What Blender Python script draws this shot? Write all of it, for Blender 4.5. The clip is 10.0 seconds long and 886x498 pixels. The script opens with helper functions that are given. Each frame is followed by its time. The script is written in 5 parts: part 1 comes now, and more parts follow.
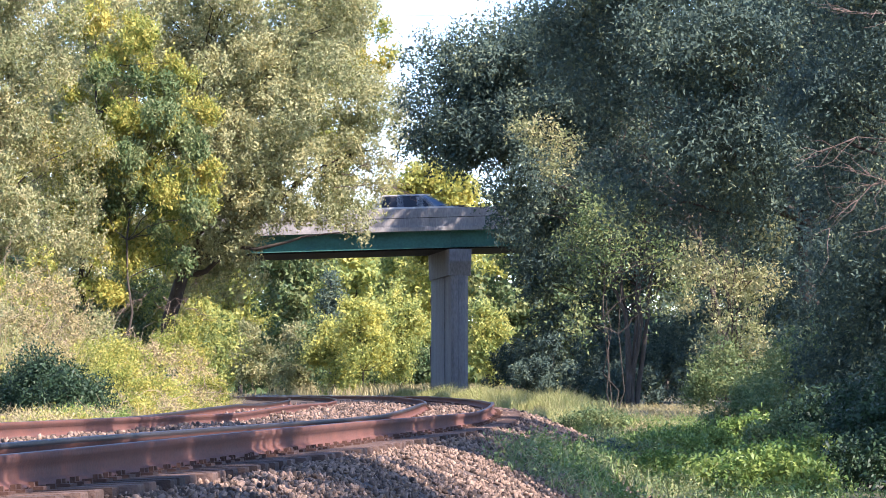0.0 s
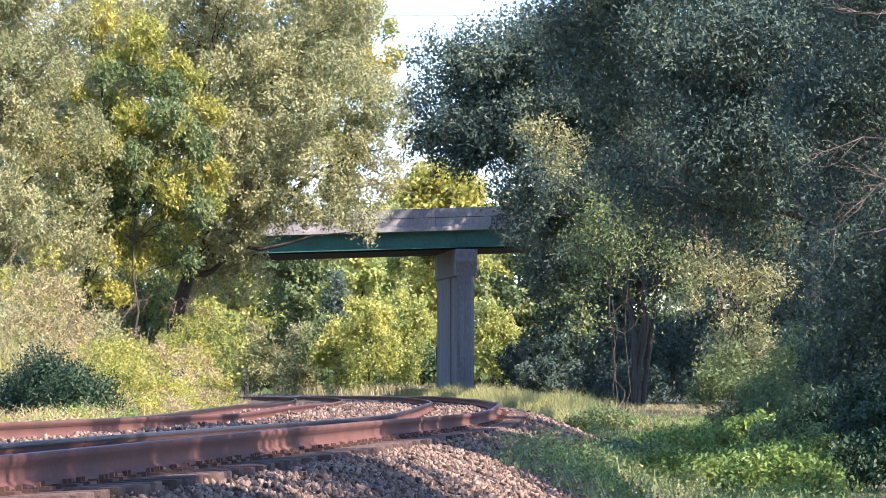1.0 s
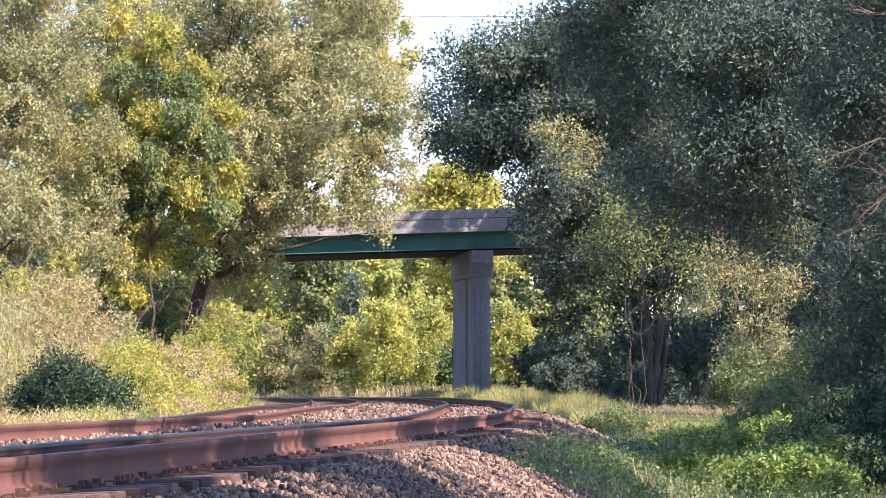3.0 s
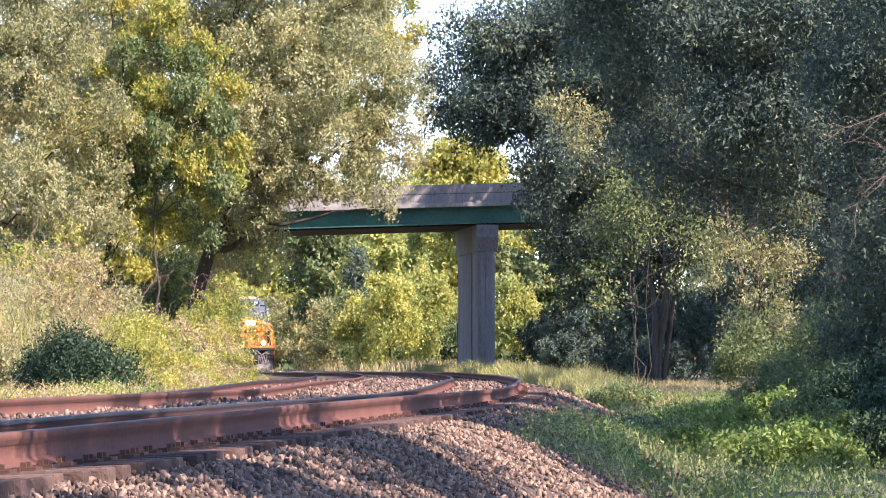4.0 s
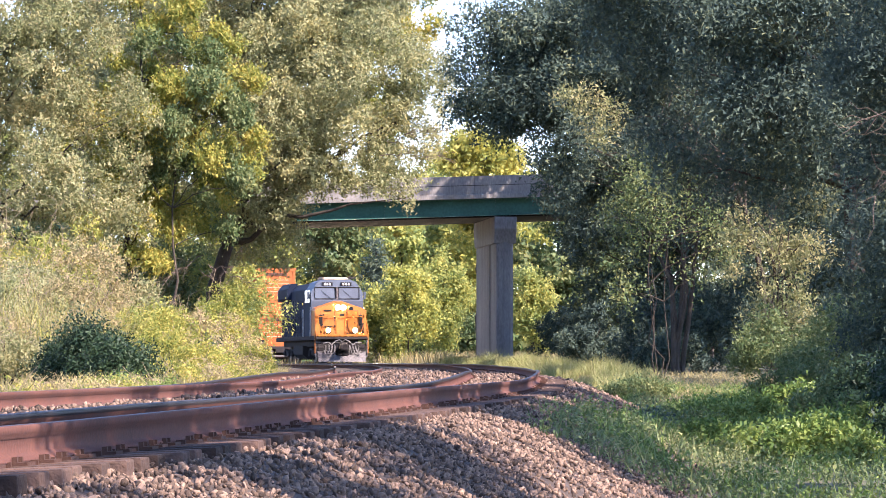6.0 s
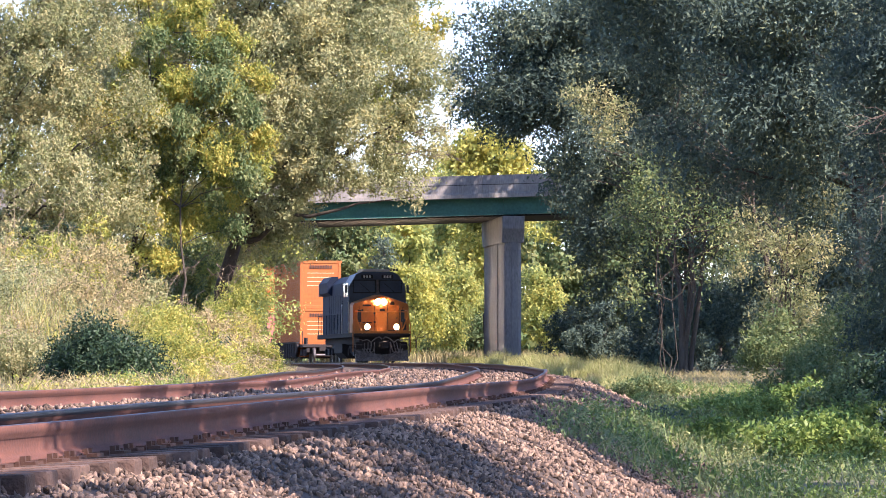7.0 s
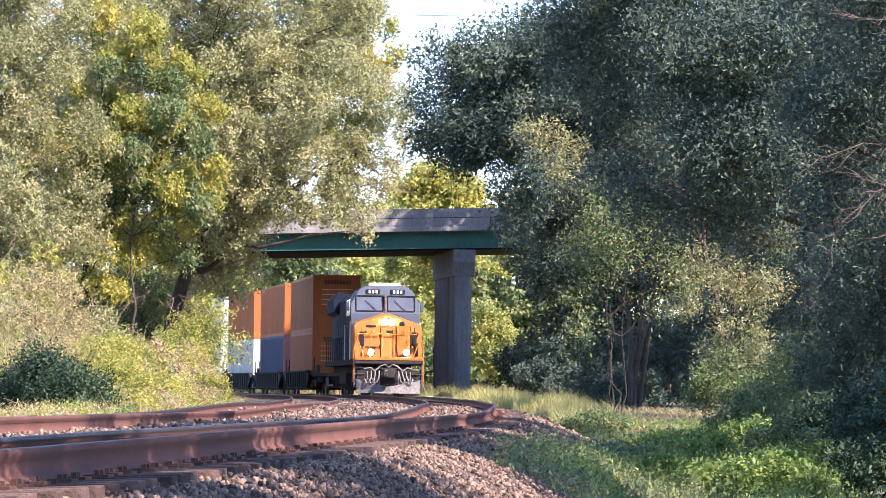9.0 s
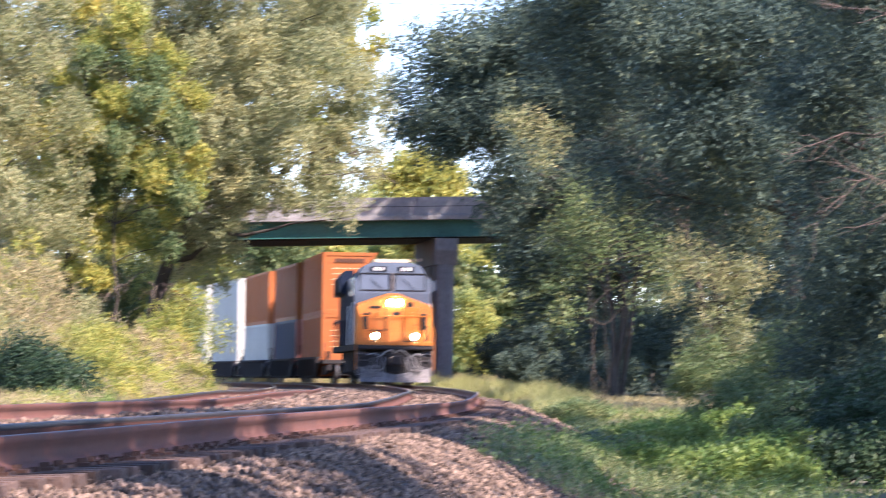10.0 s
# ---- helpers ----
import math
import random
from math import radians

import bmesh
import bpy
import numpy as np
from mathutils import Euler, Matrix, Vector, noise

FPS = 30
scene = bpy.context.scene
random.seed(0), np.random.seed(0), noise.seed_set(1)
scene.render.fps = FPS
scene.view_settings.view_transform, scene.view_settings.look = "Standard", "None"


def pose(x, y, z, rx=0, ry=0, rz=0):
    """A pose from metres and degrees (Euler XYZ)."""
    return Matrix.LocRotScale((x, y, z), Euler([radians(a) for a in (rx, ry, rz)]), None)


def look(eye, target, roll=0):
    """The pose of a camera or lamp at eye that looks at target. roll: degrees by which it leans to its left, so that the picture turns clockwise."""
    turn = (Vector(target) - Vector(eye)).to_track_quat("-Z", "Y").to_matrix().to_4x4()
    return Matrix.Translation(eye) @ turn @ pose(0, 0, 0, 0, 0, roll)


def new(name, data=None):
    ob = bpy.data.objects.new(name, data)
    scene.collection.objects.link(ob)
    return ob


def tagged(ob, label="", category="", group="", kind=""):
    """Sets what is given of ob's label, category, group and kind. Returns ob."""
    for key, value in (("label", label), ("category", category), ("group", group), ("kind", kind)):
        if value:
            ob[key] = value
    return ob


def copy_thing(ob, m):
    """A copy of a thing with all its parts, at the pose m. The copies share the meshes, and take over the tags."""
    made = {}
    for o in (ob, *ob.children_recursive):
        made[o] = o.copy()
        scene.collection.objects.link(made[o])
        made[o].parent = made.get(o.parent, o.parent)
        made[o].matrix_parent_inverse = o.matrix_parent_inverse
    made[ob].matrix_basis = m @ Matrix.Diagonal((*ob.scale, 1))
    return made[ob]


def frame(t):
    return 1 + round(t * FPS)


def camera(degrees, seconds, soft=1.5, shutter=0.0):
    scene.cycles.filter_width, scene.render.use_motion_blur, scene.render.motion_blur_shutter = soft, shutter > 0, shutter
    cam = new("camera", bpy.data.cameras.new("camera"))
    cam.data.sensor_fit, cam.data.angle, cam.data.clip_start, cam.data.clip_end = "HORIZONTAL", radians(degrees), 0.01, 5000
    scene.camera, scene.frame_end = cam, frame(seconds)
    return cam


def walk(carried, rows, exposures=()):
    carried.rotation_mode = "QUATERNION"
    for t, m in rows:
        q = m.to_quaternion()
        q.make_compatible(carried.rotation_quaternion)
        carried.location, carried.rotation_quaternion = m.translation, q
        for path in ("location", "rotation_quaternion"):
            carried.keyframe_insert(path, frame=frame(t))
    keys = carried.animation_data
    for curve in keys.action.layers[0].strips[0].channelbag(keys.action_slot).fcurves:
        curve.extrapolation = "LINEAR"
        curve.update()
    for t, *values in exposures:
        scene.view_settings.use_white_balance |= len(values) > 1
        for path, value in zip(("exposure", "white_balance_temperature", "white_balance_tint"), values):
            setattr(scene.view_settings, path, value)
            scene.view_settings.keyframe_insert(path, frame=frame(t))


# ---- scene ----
# ---- camera ----
cam = camera(13.15, 10.0, soft=0.55, shutter=0.7)
PATH = [
    (0, 0, 2.181, -0),
    (0.5, 0.068, 2.155, -0.006),
    (1, 0.09, 2.182, -0.002),
    (1.5, 0.111, 2.247, -0.05),
    (2, 0.178, 2.245, -0.015),
    (3.5, 0.375, 2.103, -0.023),
    (4, 0.401, 1.822, -0.047),
    (4.5, 0.503, 1.709, 0.001),
    (5, 0.58, 1.703, -0.027),
    (5.5, 0.608, 1.703, -0.02),
    (7, 0.791, 1.691, -0.026),
    (7.2, 0.784, 1.684, -0.03),
    (7.4, 0.767, 1.701, -0.25),
    (7.467, 0.6997, 1.8584, -0.747),
    (7.5, 0.784, 1.909, -0.747),
    (7.533, 0.8683, 1.9596, -0.747),
    (7.6, 0.826, 1.962, -0.75),
    (8, 1.155, 2.278, -0.75),
    (8.5, 0.951, 2.328, -0.864),
    (8.7, 0.699, 2.223, -0.83),
    (8.8, 0.48, 2.215, -0.8),
    (8.967, 0.052, 2.190, -0.773),
    (9, 0.034, 2.188, -0.773),
    (9.033, 0.016, 2.186, -0.773),
    (9.2, -0.227, 2.063, -0.79),
    (9.5, -0.372, 2.008, -0.816),
    (9.8, -0.295, 1.987, -0.84),
    (9.9, -0.236, 1.97, -0.85),
    (9.967, -0.3048, 2.0379, -0.853),
    (10, -0.229, 2.021, -0.853),
    (10.033, -0.1532, 2.0041, -0.853)
]
walk(cam, [(t, pose(0, 0, 0, 90 + pitch, roll, yaw)) for t, yaw, pitch, roll in PATH],
     [(0, 1.74, 6000, 21), (2.2, 1.74, 6050, 22), (3.4, 1.73, 6500, 29), (4.4, 1.70, 6300, 25), (8.6, 1.70, 6200, 26), (9.2, 1.75, 6100, 26), (10, 1.75, 6100, 26)])

# ---- light ----
SUN_ELEV, SUN_AZ = 44.0, 130.0      # degrees; azimuth clockwise from +y
world = bpy.data.worlds.new("sky")
scene.world = world
world.use_nodes = True
wn = world.node_tree
sky = wn.nodes.new("ShaderNodeTexSky")
sky.sky_type = "NISHITA"
sky.sun_disc = False
sky.sun_elevation, sky.sun_rotation = radians(SUN_ELEV), radians(SUN_AZ)
sky.air_density, sky.dust_density, sky.ozone_density = 1.0, 0.0, 3.0
sky.altitude = 1500
wn.nodes["Background"].inputs["Strength"].default_value = 0.15
wn.links.new(sky.outputs[0], wn.nodes["Background"].inputs["Color"])
sun_data = bpy.data.lights.new("sun", "SUN")
sun_data.energy, sun_data.angle, sun_data.color = 4.8, radians(0.55), (1.0, 0.90, 0.76)
sun = new("sun", sun_data)
to_sun = Vector((math.sin(radians(SUN_AZ)) * math.cos(radians(SUN_ELEV)),
                 math.cos(radians(SUN_AZ)) * math.cos(radians(SUN_ELEV)), math.sin(radians(SUN_ELEV))))
sun.matrix_world = look(to_sun * 300, (0, 0, 0))

# ---- materials ----


def rgb(c):
    return (*c, 1.0)


def material(name, base, rough=0.8, metal=0.0, vary=0.25, scale=6.0, fine=60.0, bump=0.3, dark=None, streak=1.0, per=None, spec=0.35, span=(0.45, 1.6)):
    """A surface with blotches at two scales, a second tone and relief. per: 'object' or 'island' adds a tone per piece."""
    m = bpy.data.materials.new(name)
    m.use_nodes = True
    nt, bs = m.node_tree, m.node_tree.nodes["Principled BSDF"]
    bs.inputs["Roughness"].default_value, bs.inputs["Metallic"].default_value = rough, metal
    bs.inputs["Specular IOR Level"].default_value = spec
    co = nt.nodes.new("ShaderNodeTexCoord")
    mp = nt.nodes.new("ShaderNodeMapping")
    mp.inputs["Scale"].default_value = (1, 1, streak)
    nt.links.new(co.outputs["Object"], mp.inputs[0])
    big, small = nt.nodes.new("ShaderNodeTexNoise"), nt.nodes.new("ShaderNodeTexNoise")
    for n, s in ((big, scale), (small, fine)):
        n.inputs["Scale"].default_value, n.inputs["Detail"].default_value = s, 5
        nt.links.new(mp.outputs[0], n.inputs["Vector"])
    ramp = nt.nodes.new("ShaderNodeValToRGB")
    ramp.color_ramp.elements[0].position, ramp.color_ramp.elements[1].position = 0.33, 0.68
    ramp.color_ramp.elements[0].color = rgb(dark if dark else [v * (1 - vary) for v in base])
    ramp.color_ramp.elements[1].color = rgb(base)
    add = nt.nodes.new("ShaderNodeMath")
    add.operation = "MULTIPLY_ADD"
    add.inputs[1].default_value, add.inputs[2].default_value = 0.5, 0.0
    sm = nt.nodes.new("ShaderNodeMath")
    sm.operation = "MULTIPLY_ADD"
    sm.inputs[1].default_value = 0.5
    nt.links.new(small.outputs["Fac"], add.inputs[0])
    nt.links.new(big.outputs["Fac"], sm.inputs[0])
    nt.links.new(add.outputs[0], sm.inputs[2])
    nt.links.new(sm.outputs[0], ramp.inputs[0])
    out = ramp.outputs[0]
    if per:
        if per == "object":
            r = nt.nodes.new("ShaderNodeObjectInfo").outputs["Random"]
        else:
            r = nt.nodes.new("ShaderNodeNewGeometry").outputs["Random Per Island"]
        mr = nt.nodes.new("ShaderNodeMapRange")
        mr.inputs["To Min"].default_value, mr.inputs["To Max"].default_value = span
        nt.links.new(r, mr.inputs["Value"])
        mul = nt.nodes.new("ShaderNodeVectorMath")
        mul.operation = "SCALE"
        nt.links.new(out, mul.inputs[0])
        nt.links.new(mr.outputs[0], mul.inputs["Scale"])
        out = mul.outputs[0]
    nt.links.new(out, bs.inputs["Base Color"])
    if bump:
        b = nt.nodes.new("ShaderNodeBump")
        b.inputs["Strength"].default_value, b.inputs["Distance"].default_value = bump, 0.02
        nt.links.new(small.outputs["Fac"], b.inputs["Height"])
        nt.links.new(b.outputs[0], bs.inputs["Normal"])
    return m


def leaf_material(name, tones, trans=0.35, rough=0.5):
    """Leaves: each leaf takes one of the tones, shifted by patches over the crown; light shines through."""
    m = bpy.data.materials.new(name)
    m.use_nodes = True
    nt, bs = m.node_tree, m.node_tree.nodes["Principled BSDF"]
    geo = nt.nodes.new("ShaderNodeNewGeometry")
    no = nt.nodes.new("ShaderNodeTexNoise")
    no.inputs["Scale"].default_value, no.inputs["Detail"].default_value = 0.55, 3
    co = nt.nodes.new("ShaderNodeTexCoord")
    nt.links.new(co.outputs["Object"], no.inputs["Vector"])
    mx = nt.nodes.new("ShaderNodeMath")
    mx.operation = "MULTIPLY_ADD"
    mx.inputs[1].default_value = 0.55
    nt.links.new(geo.outputs["Random Per Island"], mx.inputs[0])
    sc = nt.nodes.new("ShaderNodeMapRange")
    sc.inputs["From Min"].default_value, sc.inputs["From Max"].default_value = 0.3, 0.7
    sc.inputs["To Min"].default_value, sc.inputs["To Max"].default_value = 0.0, 0.45
    nt.links.new(no.outputs["Fac"], sc.inputs["Value"])
    nt.links.new(sc.outputs[0], mx.inputs[2])
    ramp = nt.nodes.new("ShaderNodeValToRGB")
    e = ramp.color_ramp.elements
    e[0].position, e[0].color = 0.0, rgb(tones[0])
    e[1].position, e[1].color = 1.0, rgb(tones[-1])
    for i, c in enumerate(tones[1:-1]):
        e.new((i + 1) / (len(tones) - 1)).color = rgb(c)
    nt.links.new(mx.outputs[0], ramp.inputs[0])
    nt.links.new(ramp.outputs[0], bs.inputs["Base Color"])
    bs.inputs["Roughness"].default_value, bs.inputs["Specular IOR Level"].default_value = rough, 0.22
    tr = nt.nodes.new("ShaderNodeBsdfTranslucent")
    nt.links.new(ramp.outputs[0], tr.inputs["Color"])
    mix = nt.nodes.new("ShaderNodeMixShader")
    mix.inputs[0].default_value = trans
    nt.links.new(bs.outputs[0], mix.inputs[1])
    nt.links.new(tr.outputs[0], mix.inputs[2])
    nt.links.new(mix.outputs[0], nt.nodes["Material Output"].inputs["Surface"])
    return m


def glow_material(name, colour, strength):
    m = bpy.data.materials.new(name)
    m.use_nodes = True
    bs = m.node_tree.nodes["Principled BSDF"]
    bs.inputs["Base Color"].default_value = rgb(colour)
    bs.inputs["Emission Color"].default_value = rgb(colour)
    bs.inputs["Emission Strength"].default_value = strength
    return m


def glass_material(name, tint, rough=0.05):
    m = bpy.data.materials.new(name)
    m.use_nodes = True
    bs = m.node_tree.nodes["Principled BSDF"]
    bs.inputs["Base Color"].default_value = rgb(tint)
    bs.inputs["Roughness"].default_value = rough
    bs.inputs["Specular IOR Level"].default_value = 0.9
    return m


M_GROUND = material("soil and litter", (0.13, 0.11, 0.06), 0.95, scale=0.4, fine=9, bump=0.6, dark=(0.05, 0.06, 0.03))
M_BALLAST = material("ballast bed", (0.11, 0.078, 0.060), 0.95, scale=3, fine=22, bump=1.0, dark=(0.040, 0.030, 0.025))
M_STONE = material("ballast stone", (0.25, 0.165, 0.115), 0.9, scale=9, fine=80, bump=0.4, dark=(0.11, 0.072, 0.052), per="island", span=(0.22, 1.6))
M_STONE1 = material("loose ballast stone", (0.25, 0.165, 0.115), 0.9, scale=9, fine=80, bump=0.4, dark=(0.11, 0.072, 0.052), per="object", span=(0.22, 1.6))
M_RAIL = material("rusty rail steel", (0.15, 0.058, 0.038), 0.85, 0.0, scale=1.5, fine=40, bump=0.2, dark=(0.075, 0.032, 0.025))
M_RAILTOP = material("worn greasy rail head", (0.035, 0.028, 0.028), 0.5, 0.3, scale=2, fine=50, bump=0.1)
M_TIE = material("weathered tie wood", (0.105, 0.062, 0.045), 0.95, scale=3, fine=30, bump=0.8, dark=(0.045, 0.028, 0.022), per="object")
M_SPIKE = material("dark rusty iron", (0.10, 0.05, 0.035), 0.8, 0.3, scale=8, fine=70)
M_CONC = material("weathered concrete", (0.31, 0.285, 0.265), 0.9, scale=0.8, fine=14, bump=0.3, dark=(0.14, 0.13, 0.125), streak=0.35)
# The concrete again, darker and bluer for the shade the pier stands in.
M_PIER = material("stained pier concrete in shade tone", (0.215, 0.212, 0.215), 0.9, scale=0.8, fine=14, bump=0.3, dark=(0.095, 0.095, 0.10), streak=0.3)
M_GIRDER = material("green girder paint", (0.045, 0.16, 0.125), 0.5, 0.0, scale=0.6, fine=9, bump=0.1, dark=(0.02, 0.085, 0.07))
# Near-black stands for the shade under the deck; also colours the parapet's joint line.
M_SOFFIT = material("shade-dark soffit and joint", (0.013, 0.014, 0.017), 0.9, scale=1, fine=15)
M_BARK = material("grey brown bark", (0.085, 0.066, 0.05), 0.95, scale=5, fine=40, bump=1.0, dark=(0.03, 0.024, 0.02), streak=0.3)
M_STRAW = material("bleached dry twig", (0.42, 0.32, 0.21), 0.9, scale=5, fine=40, dark=(0.25, 0.18, 0.12))
M_TWIG = material("dry bare twig", (0.14, 0.10, 0.08), 0.9, scale=5, fine=40)

L_WILLOW = leaf_material("silvery willow leaf", [(0.12, 0.15, 0.065), (0.27, 0.28, 0.13), (0.40, 0.38, 0.19), (0.55, 0.46, 0.18)], 0.42)
L_LIME = leaf_material("yellow green leaf", [(0.09, 0.135, 0.03), (0.24, 0.27, 0.06), (0.44, 0.39, 0.09), (0.64, 0.47, 0.11)], 0.42)
L_GREY = leaf_material("dusty olive leaf", [(0.12, 0.145, 0.06), (0.23, 0.245, 0.105), (0.36, 0.33, 0.16), (0.47, 0.38, 0.17)], 0.38)
# The right-hand trees' shade and its blue cast are put into these tones.
L_DARK = leaf_material("deep green leaf toned for shade", [(0.030, 0.050, 0.045), (0.053, 0.083, 0.066), (0.094, 0.126, 0.086), (0.27, 0.28, 0.13)], 0.25, 0.7)
L_MID = leaf_material("mid green leaf", [(0.05, 0.095, 0.035), (0.10, 0.145, 0.055), (0.18, 0.21, 0.08), (0.34, 0.31, 0.12)], 0.3, 0.5)
L_GOLD = leaf_material("golden autumn leaf", [(0.12, 0.17, 0.05), (0.30, 0.33, 0.09), (0.52, 0.48, 0.12), (0.72, 0.60, 0.17)], 0.46)
L_WOOD = leaf_material("sunlit woodland leaf", [(0.10, 0.16, 0.06), (0.25, 0.30, 0.09), (0.44, 0.43, 0.12), (0.68, 0.56, 0.16)], 0.48)
# Near-black tones hold the shade that these bushes lie in.
L_BUSH = leaf_material("green leaf blackened for shade", [(0.012, 0.026, 0.014), (0.022, 0.045, 0.022), (0.04, 0.07, 0.03), (0.09, 0.12, 0.045)], 0.15, 0.5)
L_TAN = leaf_material("dry tan weed", [(0.11, 0.12, 0.05), (0.28, 0.24, 0.11), (0.47, 0.36, 0.18), (0.35, 0.34, 0.12)], 0.35, 0.7)
L_GRASS = leaf_material("long pale grass", [(0.17, 0.20, 0.06), (0.30, 0.31, 0.10), (0.43, 0.39, 0.16), (0.52, 0.44, 0.24)], 0.4)
L_HERB = leaf_material("fresh green herb", [(0.05, 0.105, 0.03), (0.11, 0.18, 0.045), (0.20, 0.26, 0.06), (0.34, 0.36, 0.10)], 0.35, 0.45)

# ---- mesh helpers ----


def link(name, bm, mats, parent=None, label="", smooth=False):
    me = bpy.data.meshes.new(name)
    bmesh.ops.recalc_face_normals(bm, faces=bm.faces)
    bm.to_mesh(me)
    bm.free()
    for m in (mats if isinstance(mats, (list, tuple)) else [mats]):
        me.materials.append(m)
    if smooth:
        me.polygons.foreach_set("use_smooth", [True] * len(me.polygons))
    ob = new(name, me)
    if parent is not None:
        ob.parent = parent
    if label:
        ob["label"] = label
    return ob


def part(name, bm, mat, parent, label="", smooth=False):
    """One mesh object under a thing or a part."""
    return link(name, bm, mat, parent, label, smooth)


def empty(name):
    ob = new(name)
    ob.empty_display_size = 0.3
    return ob


def box(bm, x0, x1, y0, y1, z0, z1, bevel=0.0, mat=0):
    r = bmesh.ops.create_cube(bm, size=1.0, matrix=Matrix.Translation(((x0 + x1) / 2, (y0 + y1) / 2, (z0 + z1) / 2))
                              @ Matrix.Diagonal((x1 - x0, y1 - y0, z1 - z0, 1)))
    faces = {f for v in r["verts"] for f in v.link_faces}
    if bevel:
        edges = list({e for v in r["verts"] for e in v.link_edges})
        out = bmesh.ops.bevel(bm, geom=edges, offset=bevel, segments=2, affect="EDGES", profile=0.6)
        faces |= set(out["faces"])
    for f in faces:
        if f.is_valid:
            f.material_index = mat
    return bm


def boxed(*a, **k):
    return box(bmesh.new(), *a, **k)


def rod(bm, a, b, r0, r1=None, sides=8, mat=0):
    """A tapered round bar from a to b."""
    a, b = Vector(a), Vector(b)
    d = b - a
    m = Matrix.Translation((a + b) / 2) @ d.to_track_quat("Z", "Y").to_matrix().to_4x4()
    r = bmesh.ops.create_cone(bm, cap_ends=True, segments=sides, radius1=r0, radius2=r0 if r1 is None else r1, depth=d.length, matrix=m)
    for f in {f for v in r["verts"] for f in v.link_faces}:
        f.material_index = mat
    return bm


def prism(bm, outline, axis_len, y0=0.0, mat=0):
    """Extrudes an (x, z) outline from y0 to y0 + axis_len."""
    a = [bm.verts.new((x, y0, z)) for x, z in outline]
    b = [bm.verts.new((x, y0 + axis_len, z)) for x, z in outline]
    n = len(outline)
    fs = [bm.faces.new(a), bm.faces.new(b[::-1])]
    fs += [bm.faces.new((a[i], a[(i + 1) % n], b[(i + 1) % n], b[i])) for i in range(n)]
    for f in fs:
        f.material_index = mat
    return bm


def side_prism(bm, outline, x0, x1, mat=0):
    """Extrudes a (y, z) outline from x0 to x1."""
    a = [bm.verts.new((x0, y, z)) for y, z in outline]
    b = [bm.verts.new((x1, y, z)) for y, z in outline]
    n = len(outline)
    fs = [bm.faces.new(a), bm.faces.new(b[::-1])]
    fs += [bm.faces.new((a[i], a[(i + 1) % n], b[(i + 1) % n], b[i])) for i in range(n)]
    for f in fs:
        f.material_index = mat
    return bm


def mesh_from(name, verts, faces_quads, mat, parent=None, label=""):
    """A mesh of quads from numpy arrays, made quickly."""
    me = bpy.data.meshes.new(name)
    n, q = len(verts), len(faces_quads)
    k = faces_quads.shape[1]
    me.vertices.add(n)
    me.vertices.foreach_set("co", verts.astype(np.float32).ravel())
    me.loops.add(q * k)
    me.loops.foreach_set("vertex_index", faces_quads.astype(np.int32).ravel())
    me.polygons.add(q)
    me.polygons.foreach_set("loop_start", np.arange(0, q * k, k, dtype=np.int32))
    me.update(calc_edges=True)
    me.materials.append(mat)
    ob = new(name, me)
    if parent is not None:
        ob.parent = parent
    if label:
        ob["label"] = label
    return ob


# ---- the line of the track and the lie of the land ----
D0 = 89.0            # where the curve runs straight away from the camera


def track_x(d):
    u = d - D0
    if u < 0:
        return 0.34 - u * u / 1380
    if u <= 160:
        return 0.34 - u * u / 2399 - 8.41e-7 * u ** 3
    return 0.34 - 14.116 - 0.198 * (u - 160) - 0.00082 * (u - 160) ** 2


def track_z(d):
    """Height of the rail heads."""
    return float(np.interp(d, [0, 20, 31, 41, 62, 75, 82, 95, 120, 150, 190, 600], [-0.36, -0.34, -0.293, -0.28, -0.283, -0.19, -0.155, -0.165, -0.11, -0.035, -0.02, 0.03]))


def bank(d):
    """Cant of the track: rise per metre towards the outside of the curve."""
    return float(np.interp(d, [0, 50, 80], [0.043, 0.040, 0.013]))


SECOND = -4.0        # the neighbouring track lies this far to the inside


STATION = np.arange(-40.0, 640.0, 1.0)
LINE = np.array([[track_x(d), d] for d in STATION])
RUN = np.concatenate([[0], np.cumsum(np.hypot(*np.diff(LINE, axis=0).T))])
RUN -= np.interp(0.0, STATION, RUN)


def on_track(s):
    """The centre of the track, s metres of rail from the camera's side."""
    d = float(np.interp(s, RUN, STATION))
    return Vector((track_x(d), d, track_z(d)))


def run_at(d):
    return float(np.interp(d, STATION, RUN))


def rail_pose(front, a, b):
    """The pose of a vehicle whose front is at run `front`, on pivots a and b metres behind it; its local +y looks ahead."""
    p, q = on_track(front + a), on_track(front + b)
    ahead = (p - q).normalized()
    o = p + ahead * a
    yaw = math.degrees(math.atan2(-ahead.x, ahead.y))
    pitch = math.degrees(math.asin(ahead.z))
    return pose(o.x, o.y, o.z, pitch, 0, yaw)


def land_z(x, d):
    """The ground, without the ballast."""
    side = x - track_x(min(max(d, -40), 600))
    right = float(np.interp(d, [0, 50, 75, 100, 130, 170, 200, 400], [-1.55, -1.45, -1.2, -0.85, -0.5, -0.15, 0.0, 0.2]))
    left = track_z(d) - 0.40
    w = min(max((side + 1.0) / 4.0, 0), 1)
    z = left * (1 - w) + right * w
    z += 0.10 * noise.noise((x * 0.25, d * 0.25, 0)) + 0.05 * noise.noise((x * 0.9, d * 0.9, 3))
    if -7.2 < side < 3.2:
        z = min(z, track_z(d) - 0.42)
    return z


